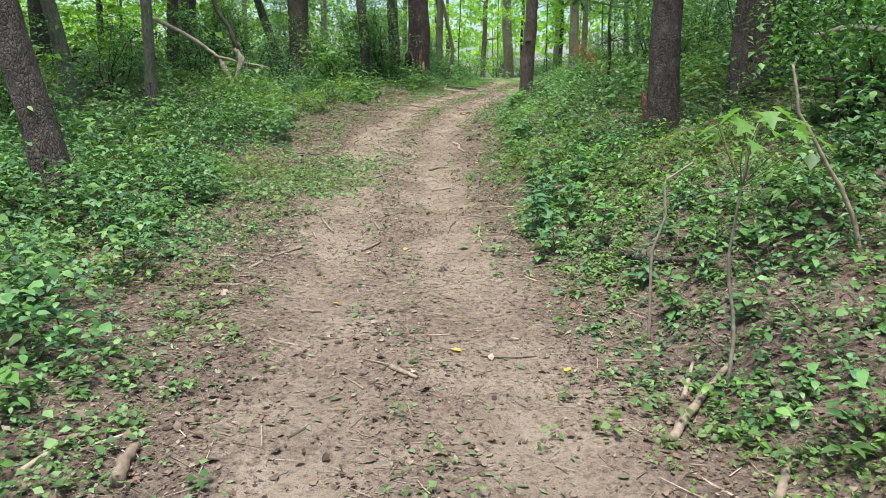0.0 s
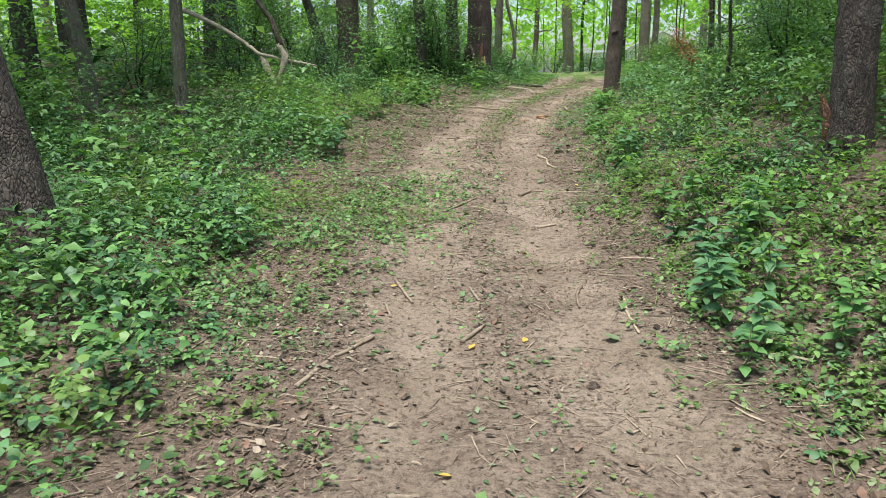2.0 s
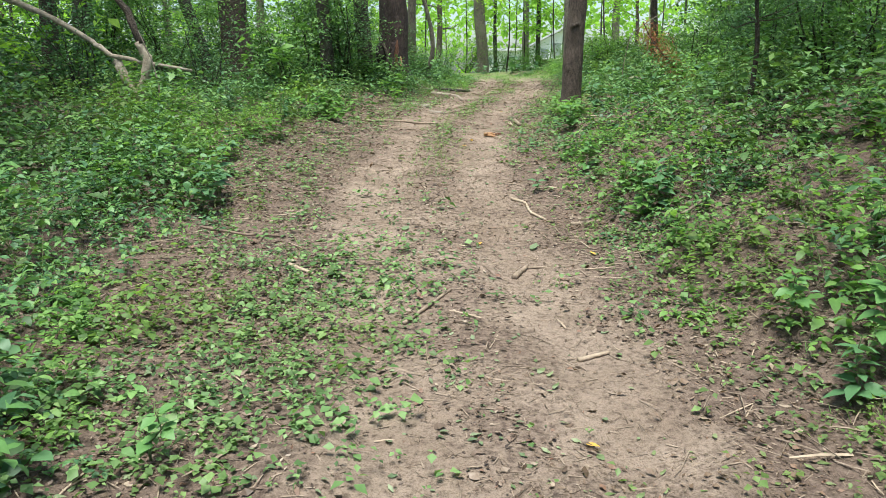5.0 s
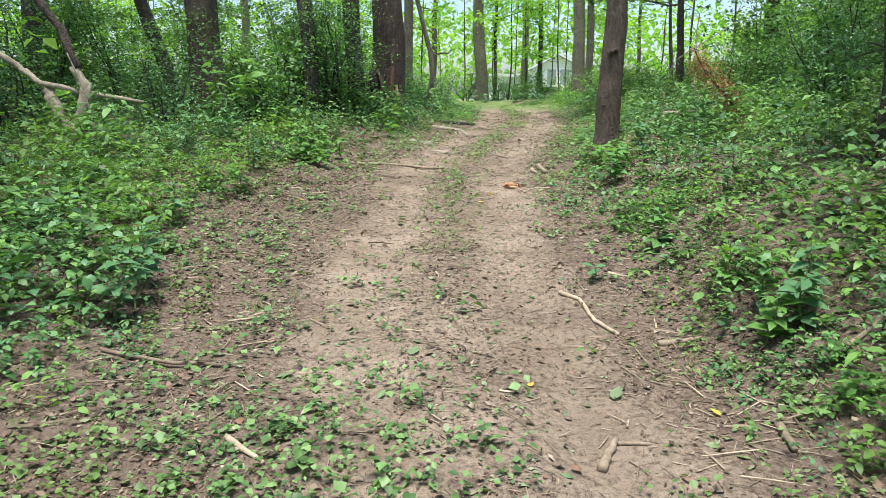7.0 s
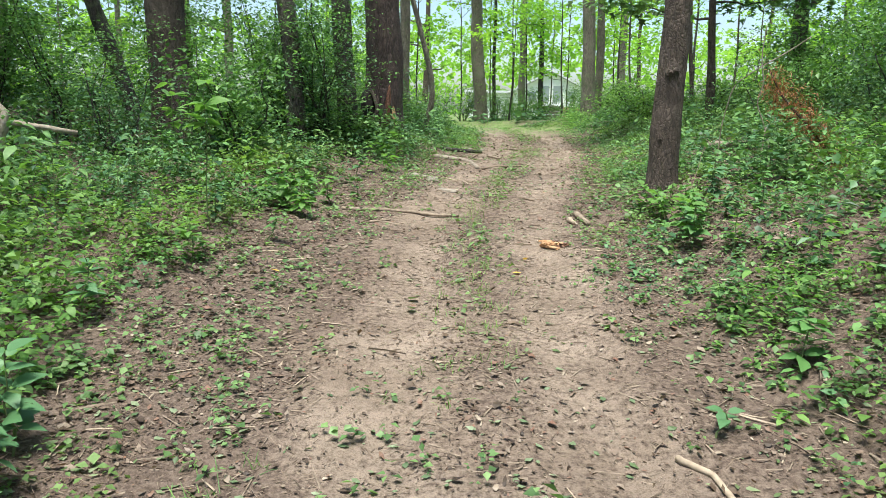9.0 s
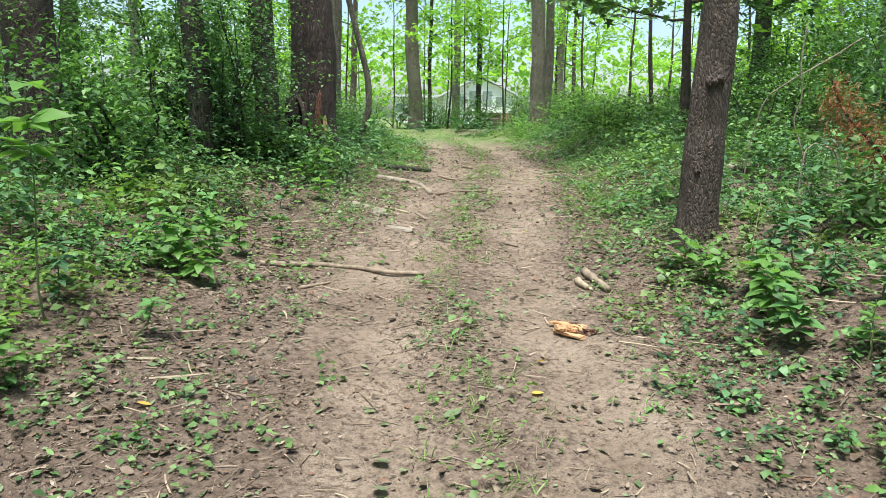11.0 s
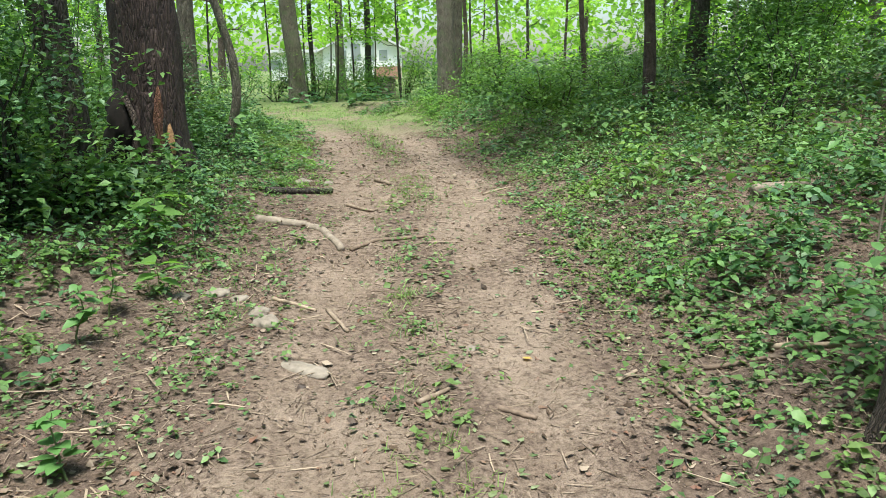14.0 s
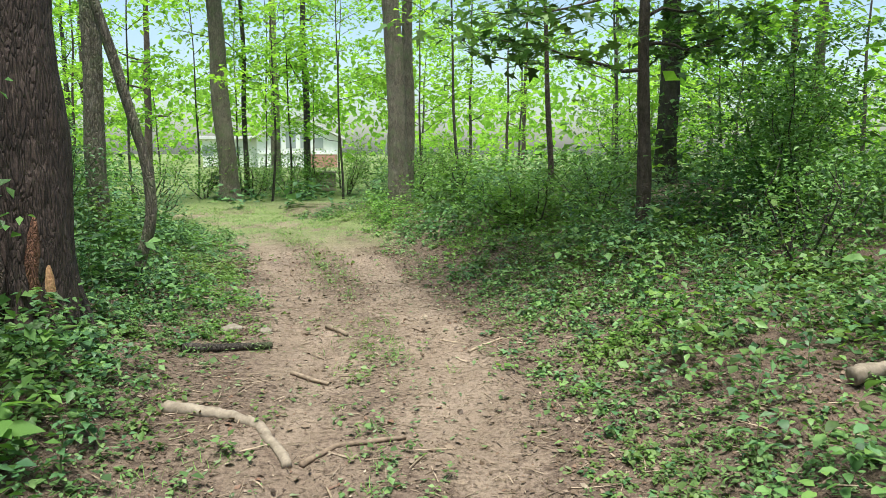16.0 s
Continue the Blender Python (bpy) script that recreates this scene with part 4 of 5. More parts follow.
STICKS = [(((-0.83, 10.97), (-0.66, 11.13)), 0.012), (((1.27, 12.3), (1.28, 11.82)), 0.014), (((1.78, 12.34), (2.02, 11.95)), 0.016), (((1.21, 10.39), (1.2, 10.18)), 0.014),
          (((-0.12, 13.66), (-0.03, 13.27)), 0.014), (((-0.25, 10.34), (0.0, 10.43)), 0.006), (((0.03, 10.37), (0.17, 10.49)), 0.006), (((0.53, 2.57), (0.74, 2.23)), 0.011),
          (((0.4, 4.57), (0.62, 5.04)), 0.012), (((1.73, 2.68), (1.71, 2.51), (1.74, 2.25)), 0.011), (((1.99, 2.42), (2.01, 2.15), (2.07, 1.88)), 0.01),
          (((1.16, 1.68), (1.24, 1.92)), 0.014), (((0.61, 2.11), (0.69, 1.94)), 0.009), (((-1.34, 6.12), (-0.7, 6.14)), 0.012), (((1.29, 4.17), (1.44, 4.23)), 0.013),
          (((0.65, 1.45), (0.7, 1.57)), 0.014), (((1.04, 2.51), (1.14, 2.3)), 0.009), (((1.42, 2.27), (1.48, 2.12)), 0.009), (((0.96, 7.3), (1.08, 7.19), (1.12, 6.86), (1.23, 6.67)), 0.015),
          (((1.42, 6.57), (1.65, 6.62)), 0.018), (((0.99, 5.37), (1.07, 5.61)), 0.02), (((1.74, 5.71), (1.73, 5.49)), 0.02), (((-0.47, 5.43), (-0.27, 5.26)), 0.014),
          (((2.14, 6.08), (2.38, 6.17)), 0.014), (((1.07, 5.59), (1.2, 5.56)), 0.01), (((1.21, -1.72), (1.14, -1.47)), 0.03), (((3.29, -0.59), (3.38, -0.24)), 0.014),
          (((3.51, -1.38), (3.61, -1.13)), 0.02), (((1.92, -0.52), (2.07, -0.61)), 0.014), (((2.33, -0.27), (2.61, -0.21)), 0.006), (((0.85, -1.73), (0.88, -1.45)), 0.012),
          (((0.55, 0.92), (0.6, 1.25), (0.71, 1.57)), 0.013), (((1.2, 0.2), (1.3, 0.25)), 0.012), (((0.1, 14.81), (0.29, 14.95), (0.66, 14.95)), 0.018), (((-0.42, 13.84), (-0.18, 13.64)), 0.013),
          (((0.53, 17.1), (0.63, 16.78)), 0.025), (((0.16, 16.08), (0.37, 15.85)), 0.016), (((1.5, 12.38), (1.68, 12.27), (1.79, 12.12)), 0.012), (((1.09, 12.38), (1.21, 12.45)), 0.012),
          (((1.3, 12.28), (1.27, 12.06)), 0.014), (((0.2, 12.36), (0.35, 12.45)), 0.014), (((0.52, 12.27), (0.66, 12.18)), 0.014), (((1.43, 16.26), (1.77, 16.48)), 0.012)]
for n, (spots, radius) in enumerate(STICKS):
    stick("stick", spots, radius, (wood_stick, wood_dark, wood_pale, wood_stick)[n % 4], "thin dry stick lying on the ground of the trail" if radius < 0.013 else "stout dry piece of branch lying on the trail", seed=20 + n)


def stone(x, y, sx, sy, sz, turn, seed, mat=None, label="grey weathered stone set in the dirt trail"):
    bm = bmesh.new()
    bmesh.ops.create_icosphere(bm, subdivisions=3, radius=1)
    for vert in bm.verts:
        c = vert.co
        k = 1 + 0.32 * noise.noise(c * 1.3 + Vector((seed * 7.1, 0, 0))) + 0.1 * noise.noise(c * 4 + Vector((0, seed, 0)))
        vert.co = Vector((c.x * sx, c.y * sy, max(c.z, -0.4) * sz)) * k
    me = bpy.data.meshes.new("stone")
    bm.to_mesh(me)
    bm.free()
    me.polygons.foreach_set("use_smooth", np.ones(len(me.polygons), bool))
    me.materials.append(mat or stone_grey)
    ob = new("stone", me)
    ob.matrix_world = pose(x, y, ground_z(x, y) - 0.1 * sz, 0, 0, turn)
    return tagged(ob, label, "stone", "stones on the trail")


for x, y, sx, sy, sz, turn, seed in ((-0.44, 13.42, 0.07, 0.1, 0.05, 20, 1), (-0.5, 13.6, 0.06, 0.06, 0.035, 60, 2), (-0.27, 12.88, 0.15, 0.06, 0.028, -35, 3), (-0.62, 13.9, 0.05, 0.05, 0.03, 0, 4),
                                     (-0.75, 14.0, 0.08, 0.06, 0.03, 10, 5), (-0.95, 13.9, 0.06, 0.05, 0.03, 40, 6), (0.24, 9.6, 0.025, 0.02, 0.015, 0, 7), (0.55, 12.9, 0.03, 0.025, 0.015, 0, 8),
                                     (-0.2, 17.3, 0.09, 0.06, 0.04, 30, 9), (0.05, 17.2, 0.07, 0.05, 0.035, 80, 10)):
    stone(x, y, sx, sy, sz, turn, seed)

# rotten wood, split into orange slabs
chunk = thing("rotten_wood", 0.7, 10.33, ground_z(0.7, 10.33))
r = np.random.RandomState(9)
for n in range(13):
    bm = bmesh.new()
    bmesh.ops.create_cube(bm, size=1)
    bmesh.ops.subdivide_edges(bm, edges=bm.edges, cuts=3, use_grid_fill=True)
    for vert in bm.verts:
        c = vert.co
        vert.co = Vector((c.x * (0.2 - 0.011 * n), c.y * 0.04 * (1 - 0.7 * abs(c.x)), c.z * 0.013)) + 0.014 * noise.noise_vector(c * 3 + Vector((n * 5, 0, 0)))
    me = bpy.data.meshes.new("slab")
    bm.to_mesh(me)
    bm.free()
    me.materials.append(wood_fresh if n % 6 else wood_red)
    slab = part("slab", me, chunk)
    slab.matrix_basis = pose(r.normal(0, 0.05), r.normal(0, 0.045), 0.008 + 0.0018 * n, r.normal(0, 3), r.normal(0, 3), -42 + r.normal(0, 14))
tagged(chunk, "crumbled orange rotten wood lying on the trail", "rotten wood")

# ---------------------------------------------------------------- single fallen leaves


def leaf_mesh(name, mat, length, wide, fold=0.12, droop=0.25, teeth=0.06):
    """One large leaf with a folded midrib and an uneven edge."""
    rows = 7
    s = np.linspace(0, 1, rows)
    w = wide * np.sin(np.pi * np.clip(s, 0.02, 0.99) ** 0.72) * (1 + teeth * np.where(np.arange(rows) % 2, 1, -1))
    z = -droop * length * s**2
    v = np.concatenate([np.stack([0 * s, s * length, z], 1), np.stack([-w, s * length, z + fold * w], 1), np.stack([w, s * length, z + fold * w], 1)])
    i = np.arange(rows - 1)
    t = np.concatenate([np.stack([i, i + 1, rows + i + 1], 1), np.stack([i, rows + i + 1, rows + i], 1), np.stack([i, 2 * rows + i + 1, i + 1], 1), np.stack([i, 2 * rows + i, 2 * rows + i + 1], 1)])
    return mesh_of(name, v, t, mat, smooth=True)


FALLEN = [("yellow", leaf_yellow, [(2.23, -0.27), (2.76, -0.37), (1.22, 1.59), (0.48, 9.92), (0.38, 9.55), (1.26, 3.4), (-1.16, 9.33)], 0.055),
          ("orange", leaf_yellow, [(1.38, 0.4), (0.54, 2.43), (0.31, 1.57), (1.49, 1.78), (0.75, 6.03), (0.77, 12.76), (1.42, 10.06), (1.53, 5.79), (-1.3, 3.97)], 0.05),
          ("pale tan", leaf_dry, [(2.01, 0.59), (2.14, 2.24), (0.82, -1.32), (1.21, -1.21)], 0.085),
          ("grey-green", leaf_fallen_green, [(0.15, 6.33), (1.11, 5.95), (-0.38, 6.07), (0.0, 9.32), (-0.27, 9.05), (-0.76, 5.3), (-0.45, 5.52), (1.97, 1.82), (-0.24, 8.88)], 0.09)]
r = np.random.RandomState(12)
for word, mat, spots, size in FALLEN:
    me = leaf_mesh("fallen_leaf", mat, size, size * 0.32, 0.25, -0.1)
    for x, y in spots:
        ob = new("fallen_leaf", me)
        ob.matrix_world = pose(x, y, ground_z(x, y) + 0.01, r.normal(0, 8), r.normal(0, 8), r.uniform(0, 360))
        tagged(ob, word + " fallen leaf lying flat on the dirt trail", "leaf", "fallen leaves")

# ---------------------------------------------------------------- broad-leaved plants, leaf by leaf
LEAF_MESHES = [leaf_mesh("leaf", m, 1.0, w, 0.15, dr) for m, w, dr in ((leaf_fresh, 0.3, 0.3), (leaf_green, 0.34, 0.25), (leaf_cool, 0.3, 0.35))]


def plant(x, y, tall, size, count, kind, seed, label="broad-leaved green weed growing at the trail's edge", whorl=1, first=0.3):
    r = np.random.RandomState(seed)
    z = ground_z(x, y) - 0.01
    ob = thing("weed", x, y, z)
    top = np.array([r.normal(0, 0.12) * tall, r.normal(0, 0.12) * tall, tall])
    path = wander((0, 0, 0), top, 8, 0.02, seed)
    part("stem", mesh_of("stem", *tube(path, np.linspace(0.006, 0.002, 8), 5), stem_green), ob)
    count, size = int(count * 1.6), size * 0.72
    for k in range(count):
        f = first + (1 - first) * (k // whorl + 0.8) * whorl / count
        at = path[min(int(f * 7), 7)]
        a = (k % whorl) * 360 / whorl + (k // whorl) * 137 + r.uniform(-15, 15)
        leaf = part("leaf", LEAF_MESHES[kind], ob)
        s = size * r.uniform(0.7, 1.15) * (1.1 - 0.3 * f)
        leaf.matrix_basis = pose(at[0], at[1], at[2], r.uniform(-15, 35), r.normal(0, 14), a) @ Matrix.Diagonal((s, s, s, 1)) @ pose(0, 0.15, 0)
    return tagged(ob, label, "plant", "broad-leaved weeds")


PLANTS = [(2.5, 2.05, 0.42, 0.17, 16, 2), (2.62, 1.75, 0.36, 0.16, 13, 2), (2.75, 2.3, 0.4, 0.15, 13, 2), (1.95, 6.65, 0.3, 0.13, 12, 1), (2.15, 6.5, 0.36, 0.15, 14, 2), (1.9, 7.0, 0.28, 0.12, 10, 0),
          (-1.45, 6.7, 0.42, 0.17, 10, 2), (-1.7, 6.5, 0.34, 0.14, 10, 1), (1.5, 11.05, 0.3, 0.15, 13, 0), (1.62, 10.75, 0.26, 0.13, 10, 0), (1.75, 10.45, 0.32, 0.14, 14, 1), (1.95, 10.2, 0.28, 0.13, 12, 2),
          (-1.5, 10.9, 0.36, 0.14, 14, 0), (-1.75, 11.2, 0.4, 0.15, 14, 0), (-1.75, 9.3, 0.3, 0.15, 10, 0), (-1.45, 9.95, 0.22, 0.12, 8, 1), (-1.3, 13.1, 0.3, 0.12, 12, 1), (-1.5, 15.2, 0.4, 0.14, 12, 0),
          (-1.25, 13.5, 0.36, 0.12, 14, 0), (1.15, 7.45, 0.12, 0.12, 4, 2), (1.78, 10.98, 0.2, 0.1, 8, 0), (-0.65, 1.95, 0.34, 0.13, 12, 0), (-0.45, 1.5, 0.28, 0.13, 9, 0), (0.5, -1.35, 0.2, 0.12, 8, 0),
          (0.25, -0.7, 0.22, 0.12, 9, 2), (0.35, -1.7, 0.18, 0.11, 7, 0), (2.55, 1.5, 0.25, 0.12, 10, 1), (3.2, 0.75, 0.3, 0.13, 12, 2), (3.35, 0.3, 0.3, 0.12, 12, 1), (2.2, 12.8, 0.32, 0.11, 14, 2),
          (2.0, 13.1, 0.26, 0.1, 12, 1), (-0.85, 15.0, 0.3, 0.1, 12, 2), (-1.0, 14.7, 0.34, 0.1, 14, 2), (2.6, 11.6, 0.36, 0.13, 14, 2), (2.4, 10.9, 0.3, 0.13, 12, 1), (-0.3, 3.1, 0.25, 0.11, 9, 1),
          (2.5, 3.2, 0.34, 0.12, 12, 2), (2.3, 4.4, 0.3, 0.12, 12, 1), (1.8, 9.5, 0.28, 0.12, 10, 0), (2.3, 8.6, 0.34, 0.13, 12, 2), (-1.9, 8.2, 0.36, 0.13, 12, 2), (-2.2, 12.0, 0.5, 0.14, 16, 0),
          (-2.0, 4.6, 0.45, 0.14, 14, 0), (-1.5, 3.3, 0.4, 0.14, 13, 1), (-2.6, 5.8, 0.6, 0.15, 16, 0), (-2.9, 3.0, 0.6, 0.15, 16, 0), (3.6, 17.2, 0.4, 0.12, 14, 2), (2.9, 16.4, 0.34, 0.12, 12, 1),
          (2.5, 15.2, 0.25, 0.1, 10, 2), (4.1, 15.2, 0.5, 0.13, 16, 2), (1.72, 10.2, 0.34, 0.13, 16, 1), (1.95, 10.5, 0.38, 0.13, 18, 2), (2.1, 9.9, 0.34, 0.12, 16, 1), (1.6, 10.6, 0.26, 0.12, 14, 0), (2.0, 11.0, 0.34, 0.12, 16, 2),
          (-1.9, 10.2, 0.34, 0.13, 16, 2), (-1.6, 12.0, 0.3, 0.12, 14, 1), (-0.2, 0.6, 0.26, 0.12, 14, 1), (-0.3, -0.2, 0.3, 0.12, 14, 2), (2.75, 2.7, 0.4, 0.13, 16, 2), (3.0, 1.6, 0.36, 0.13, 16, 1),
          (-1.55, 11.05, 0.4, 0.19, 16, 0), (-1.42, 11.35, 0.36, 0.18, 16, 0), (-1.36, 10.8, 0.28, 0.16, 14, 0), (-1.3, 11.7, 0.3, 0.15, 14, 0), (-1.1, 12.1, 0.26, 0.13, 12, 1), (1.66, 10.1, 0.3, 0.18, 16, 0),
          (1.62, 9.8, 0.3, 0.17, 16, 1), (1.7, 10.4, 0.34, 0.17, 14, 0), (2.37, 3.7, 0.3, 0.14, 15, 2), (2.48, 3.15, 0.34, 0.16, 16, 2), (2.52, 2.65, 0.36, 0.17, 16, 2), (2.6, 3.75, 0.36, 0.14, 16, 1),
          (2.72, 3.3, 0.4, 0.16, 16, 2), (2.4, 2.35, 0.3, 0.15, 14, 2), (2.85, 2.95, 0.42, 0.15, 16, 1), (2.55, 2.9, 0.3, 0.14, 14, 2), (-1.46, 6.5, 0.36, 0.18, 14, 2), (-1.55, 7.05, 0.4, 0.18, 14, 2),
          (1.88, 6.35, 0.3, 0.16, 15, 0), (2.05, 6.3, 0.34, 0.17, 15, 2), (1.66, 7.9, 0.3, 0.15, 14, 1), (-2.1, 4.3, 0.75, 0.18, 16, 0), (-2.35, 5.1, 0.8, 0.18, 16, 0), (-2.3, 3.4, 0.7, 0.17, 16, 0)]
for n, p in enumerate(PLANTS):
    plant(*p, seed=500 + n, whorl=2 if n % 3 else 4)
# young trees
plant(-1.22, 14.6, 0.42, 0.26, 9, 0, 710, "young weed with large rounded bright green leaves", 2, 0.35)
plant(-1.12, 13.85, 0.2, 0.24, 6, 0, 711, "low weed with large bright green leaves", 3, 0.5)
def maple_seedling(x, y, tall, seed, label):
    """A bare thin stem with a flat tier of lobed leaves at its top."""
    q = np.random.RandomState(seed)
    ob = thing("maple_seedling", x, y, ground_z(x, y) - 0.02)
    path = wander((0, 0, 0), (0.02, 0, tall), 10, 0.025, seed)
    part("stem", mesh_of("stem", *tube(path, np.linspace(0.011, 0.004, 10), 6), wood_grey, smooth=True), ob)
    for k in range(16):
        a = k * 2.4 + q.uniform(-0.3, 0.3)
        reach = (0.05 + 0.013 * k) * q.uniform(0.8, 1.2)
        tip = path[-1] + np.array([math.cos(a) * reach, math.sin(a) * reach, 0.07 - 0.009 * k])
        petiole = part("petiole", mesh_of("petiole", *tube(wander(path[-2 if k < 7 else -3], tip, 4, 0.006, seed + k), [0.003, 0.0025, 0.002, 0.002], 4), stem_green), ob)
        size = np.array([q.uniform(0.08, 0.125)])
        v, t = leaves(LOBED, np.array([tip]), np.array([a - 1.57]), np.array([q.normal(-0.6, 0.2)]), np.array([q.normal(0, 0.4)]), size, size)
        part("leaf", mesh_of("leaf", v, t, leaf_fresh, smooth=True), petiole)
    return tagged(ob, label, "sapling")


maple_seedling(3.48, -0.57, 1.22, 740, "slender maple seedling with a tier of pale green leaves")
plant(-1.85, 9.95, 1.08, 0.26, 12, 0, 701, "young sapling with large light green leaves", 4, 0.75)
plant(-2.75, 11.7, 0.9, 0.24, 12, 0, 702, "young sapling with large light green leaves", 3, 0.6)

# ---------------------------------------------------------------- dead wood standing and hanging
fork = thing("dead_tree", -3.9, 10.5, ground_z(-3.9, 10.5) - 0.05)
b = Vector(fork.location)
for name, pts, rad in (("stem", [(-3.93, 10.5, -0.1), (-3.93, 10.5, 0.1), (-3.92, 10.5, 0.22)], 0.09), ("arm", [(-3.92, 10.5, 0.14), (-3.8, 10.5, 0.4), (-3.76, 10.5, 0.62), (-3.84, 10.5, 0.86)], 0.07), ("upper_stem", [(-3.82, 10.5, 0.82), (-3.88, 10.5, 1.02), (-3.98, 10.5, 1.28), (-4.22, 10.5, 1.58), (-4.5, 10.5, 2.4)], 0.05),
                       ("arm", [(-3.93, 10.5, 0.14), (-4.05, 10.48, 0.4), (-4.17, 10.46, 0.66)], 0.07)):
    q = np.array(pts) - np.array(b)[None]
    s = np.linspace(0, len(q) - 1, 12)
    path = np.stack([np.interp(s, range(len(q)), q[:, k]) for k in range(3)], 1) + np.random.RandomState(len(pts)).normal(0, 0.008, (12, 3))
    part(name, mesh_of(name, *tube(path, np.linspace(rad, rad * 0.7, 12), 12, 0.25, 8, 3), bark_oak if name == "upper_stem" else bark_bleached, smooth=True), fork)
tagged(fork, "pale bleached forked dead trunk in the undergrowth", "dead tree")
path = np.array([(-5.75, 10.5, 1.5), (-4.95, 10.55, 1.15), (-4.5, 10.55, 0.88), (-4.18, 10.42, 0.69), (-3.8, 10.6, 0.6), (-3.33, 10.88, 0.5)])
s = np.linspace(0, 5, 26)
path = np.stack([np.interp(s, range(6), path[:, k]) for k in range(3)], 1) + np.random.RandomState(3).normal(0, 0.006, (26, 3))
branch = new("fallen_branch", mesh_of("fallen_branch", *tube(path - np.array([[-4.2, 10.5, 0.5]]), np.linspace(0.042, 0.02, 26), 10, 0.15, 0, 2), bark_bleached, smooth=True))
branch.location = (-4.2, 10.5, 0.5)
tagged(branch, "long pale dead branch leaning on a forked trunk", "branch")

def bough(name, pts, r0, r1, mat, label, seed):
    """A crooked dead bough along points, its first one on the ground."""
    q = np.array(pts, float)
    base = np.array([q[0, 0], q[0, 1], ground_z(q[0, 0], q[0, 1]) - 0.02])
    q[0, 2] = base[2]
    u = np.linspace(0, len(q) - 1, 8 * len(q))
    line_ = np.stack([np.interp(u, range(len(q)), q[:, k]) for k in range(3)], 1)
    line_[1:-1] = (line_[:-2] + line_[1:-1] + line_[2:]) / 3
    ob = new(name, mesh_of(name, *tube(line_ - base[None], np.linspace(r0, r1, len(line_)), 9, 0.18, 6, seed), mat, smooth=True))
    ob.location = base
    return tagged(ob, label, "branch")


bough("dead_branch", [(4.26, 0.26, 0), (4.2, 0.26, -0.4), (4.12, 0.26, -0.24), (4.03, 0.26, -0.11), (3.93, 0.26, 0.06), (3.87, 0.26, 0.14), (3.86, 0.26, 0.22), (3.83, 0.3, 0.38)], 0.014, 0.007, wood_stick,
      "crooked pale dead stem standing in the weeds", 1)
bough("dead_bough", [(6.3, 2.6, 0), (5.9, 2.9, 0.45), (5.4, 3.2, 0.72), (5.0, 3.3, 0.78), (4.75, 3.35, 0.7)], 0.05, 0.02, wood_grey, "grey dead bough lying in the shaded wood", 2)
bough("dead_bough", [(5.9, 1.8, 0), (5.4, 2.1, 0.12), (4.9, 2.4, 0.3), (4.55, 2.5, 0.34)], 0.035, 0.015, bark_oak, "dark dead bough lying among the weeds", 3)
bough("dead_branch", [(3.2, 0.1, 0), (3.18, 0.12, -0.6), (3.24, 0.12, -0.4), (3.22, 0.14, -0.22), (3.36, 0.16, -0.12)], 0.009, 0.005, wood_grey, "thin crooked dead stem in the weeds", 4)
bough("dead_branch", [(-3.25, 9.6, 0), (-3.2, 9.6, 0.3), (-3.26, 9.6, 0.6), (-3.4, 9.6, 0.95)], 0.011, 0.006, wood_grey, "thin pale dead stem leaning in the undergrowth", 5)

snag = thing("broken_snag", 3.52, 4.35, ground_z(3.52, 4.35) - 0.03)
part("splinter", mesh_of("splinter", *tube([(0, 0, 0), (-0.03, 0, 0.2), (-0.08, 0, 0.38), (-0.12, 0, 0.5)], [0.06, 0.05, 0.035, 0.01], 9, 0.25, 6, 4), wood_red), snag)
part("splinter", mesh_of("splinter", *tube([(0.05, 0, 0), (0.05, 0.02, 0.16), (0.07, 0.02, 0.26)], [0.05, 0.04, 0.01], 9, 0.25, 6, 5), wood_red), snag)
tagged(snag, "reddish-brown broken rotten snag beside a pine", "tree stump")

leaner = np.array([(-1.0, 18.5, 0.4), (-0.98, 18.5, 0.55), (-0.86, 18.5, 0.94), (-0.88, 18.5, 1.35), (-1.03, 18.5, 1.94), (-1.26, 18.5, 2.8), (-1.6, 18.5, 4.2)])
s = np.linspace(0, 6, 30)
path = np.stack([np.interp(s, range(7), leaner[:, k]) for k in range(3)], 1)
path[2:-2] = (path[:-4] + path[1:-3] + path[2:-2] + path[3:-1] + path[4:]) / 5
z0 = ground_z(-1.0, 18.5) - 0.08
path[0, 2] = z0
vine = new("vine", mesh_of("vine", *tube(path - np.array([[-1.0, 18.5, z0]]), np.linspace(0.055, 0.04, 30), 12, 0.15, 8, 6), bark_grey, smooth=True))
vine.location = (-1.0, 18.5, z0)
tagged(vine, "bent leaning grey-brown woody vine stem", "vine")

# small bare conifer with dead orange twigs
conifer = thing("conifer_sapling", 3.18, 8.3, ground_z(3.18, 8.3) - 0.02)
path = wander((0, 0, 0), (0.05, 0.05, 2.3), 12, 0.04, 71)
part("trunk", mesh_of("trunk", *tube(path, np.linspace(0.028, 0.008, 12), 8), bark_oak, smooth=True), conifer)
r = np.random.RandomState(72)
spots = []
for k in range(16):
    i = r.randint(3, 12)
    a = r.uniform(0, 6.28)
    end = path[i] + np.array([math.cos(a) * 0.6, math.sin(a) * 0.6, r.uniform(-0.05, 0.25)]) * r.uniform(0.6, 1.2)
    limb = wander(path[i], end, 6, 0.04, 80 + k)
    part("limb", mesh_of("limb", *tube(limb, np.linspace(0.008, 0.002, 6), 4), bark_oak), conifer)
    spots += list(limb[2:])
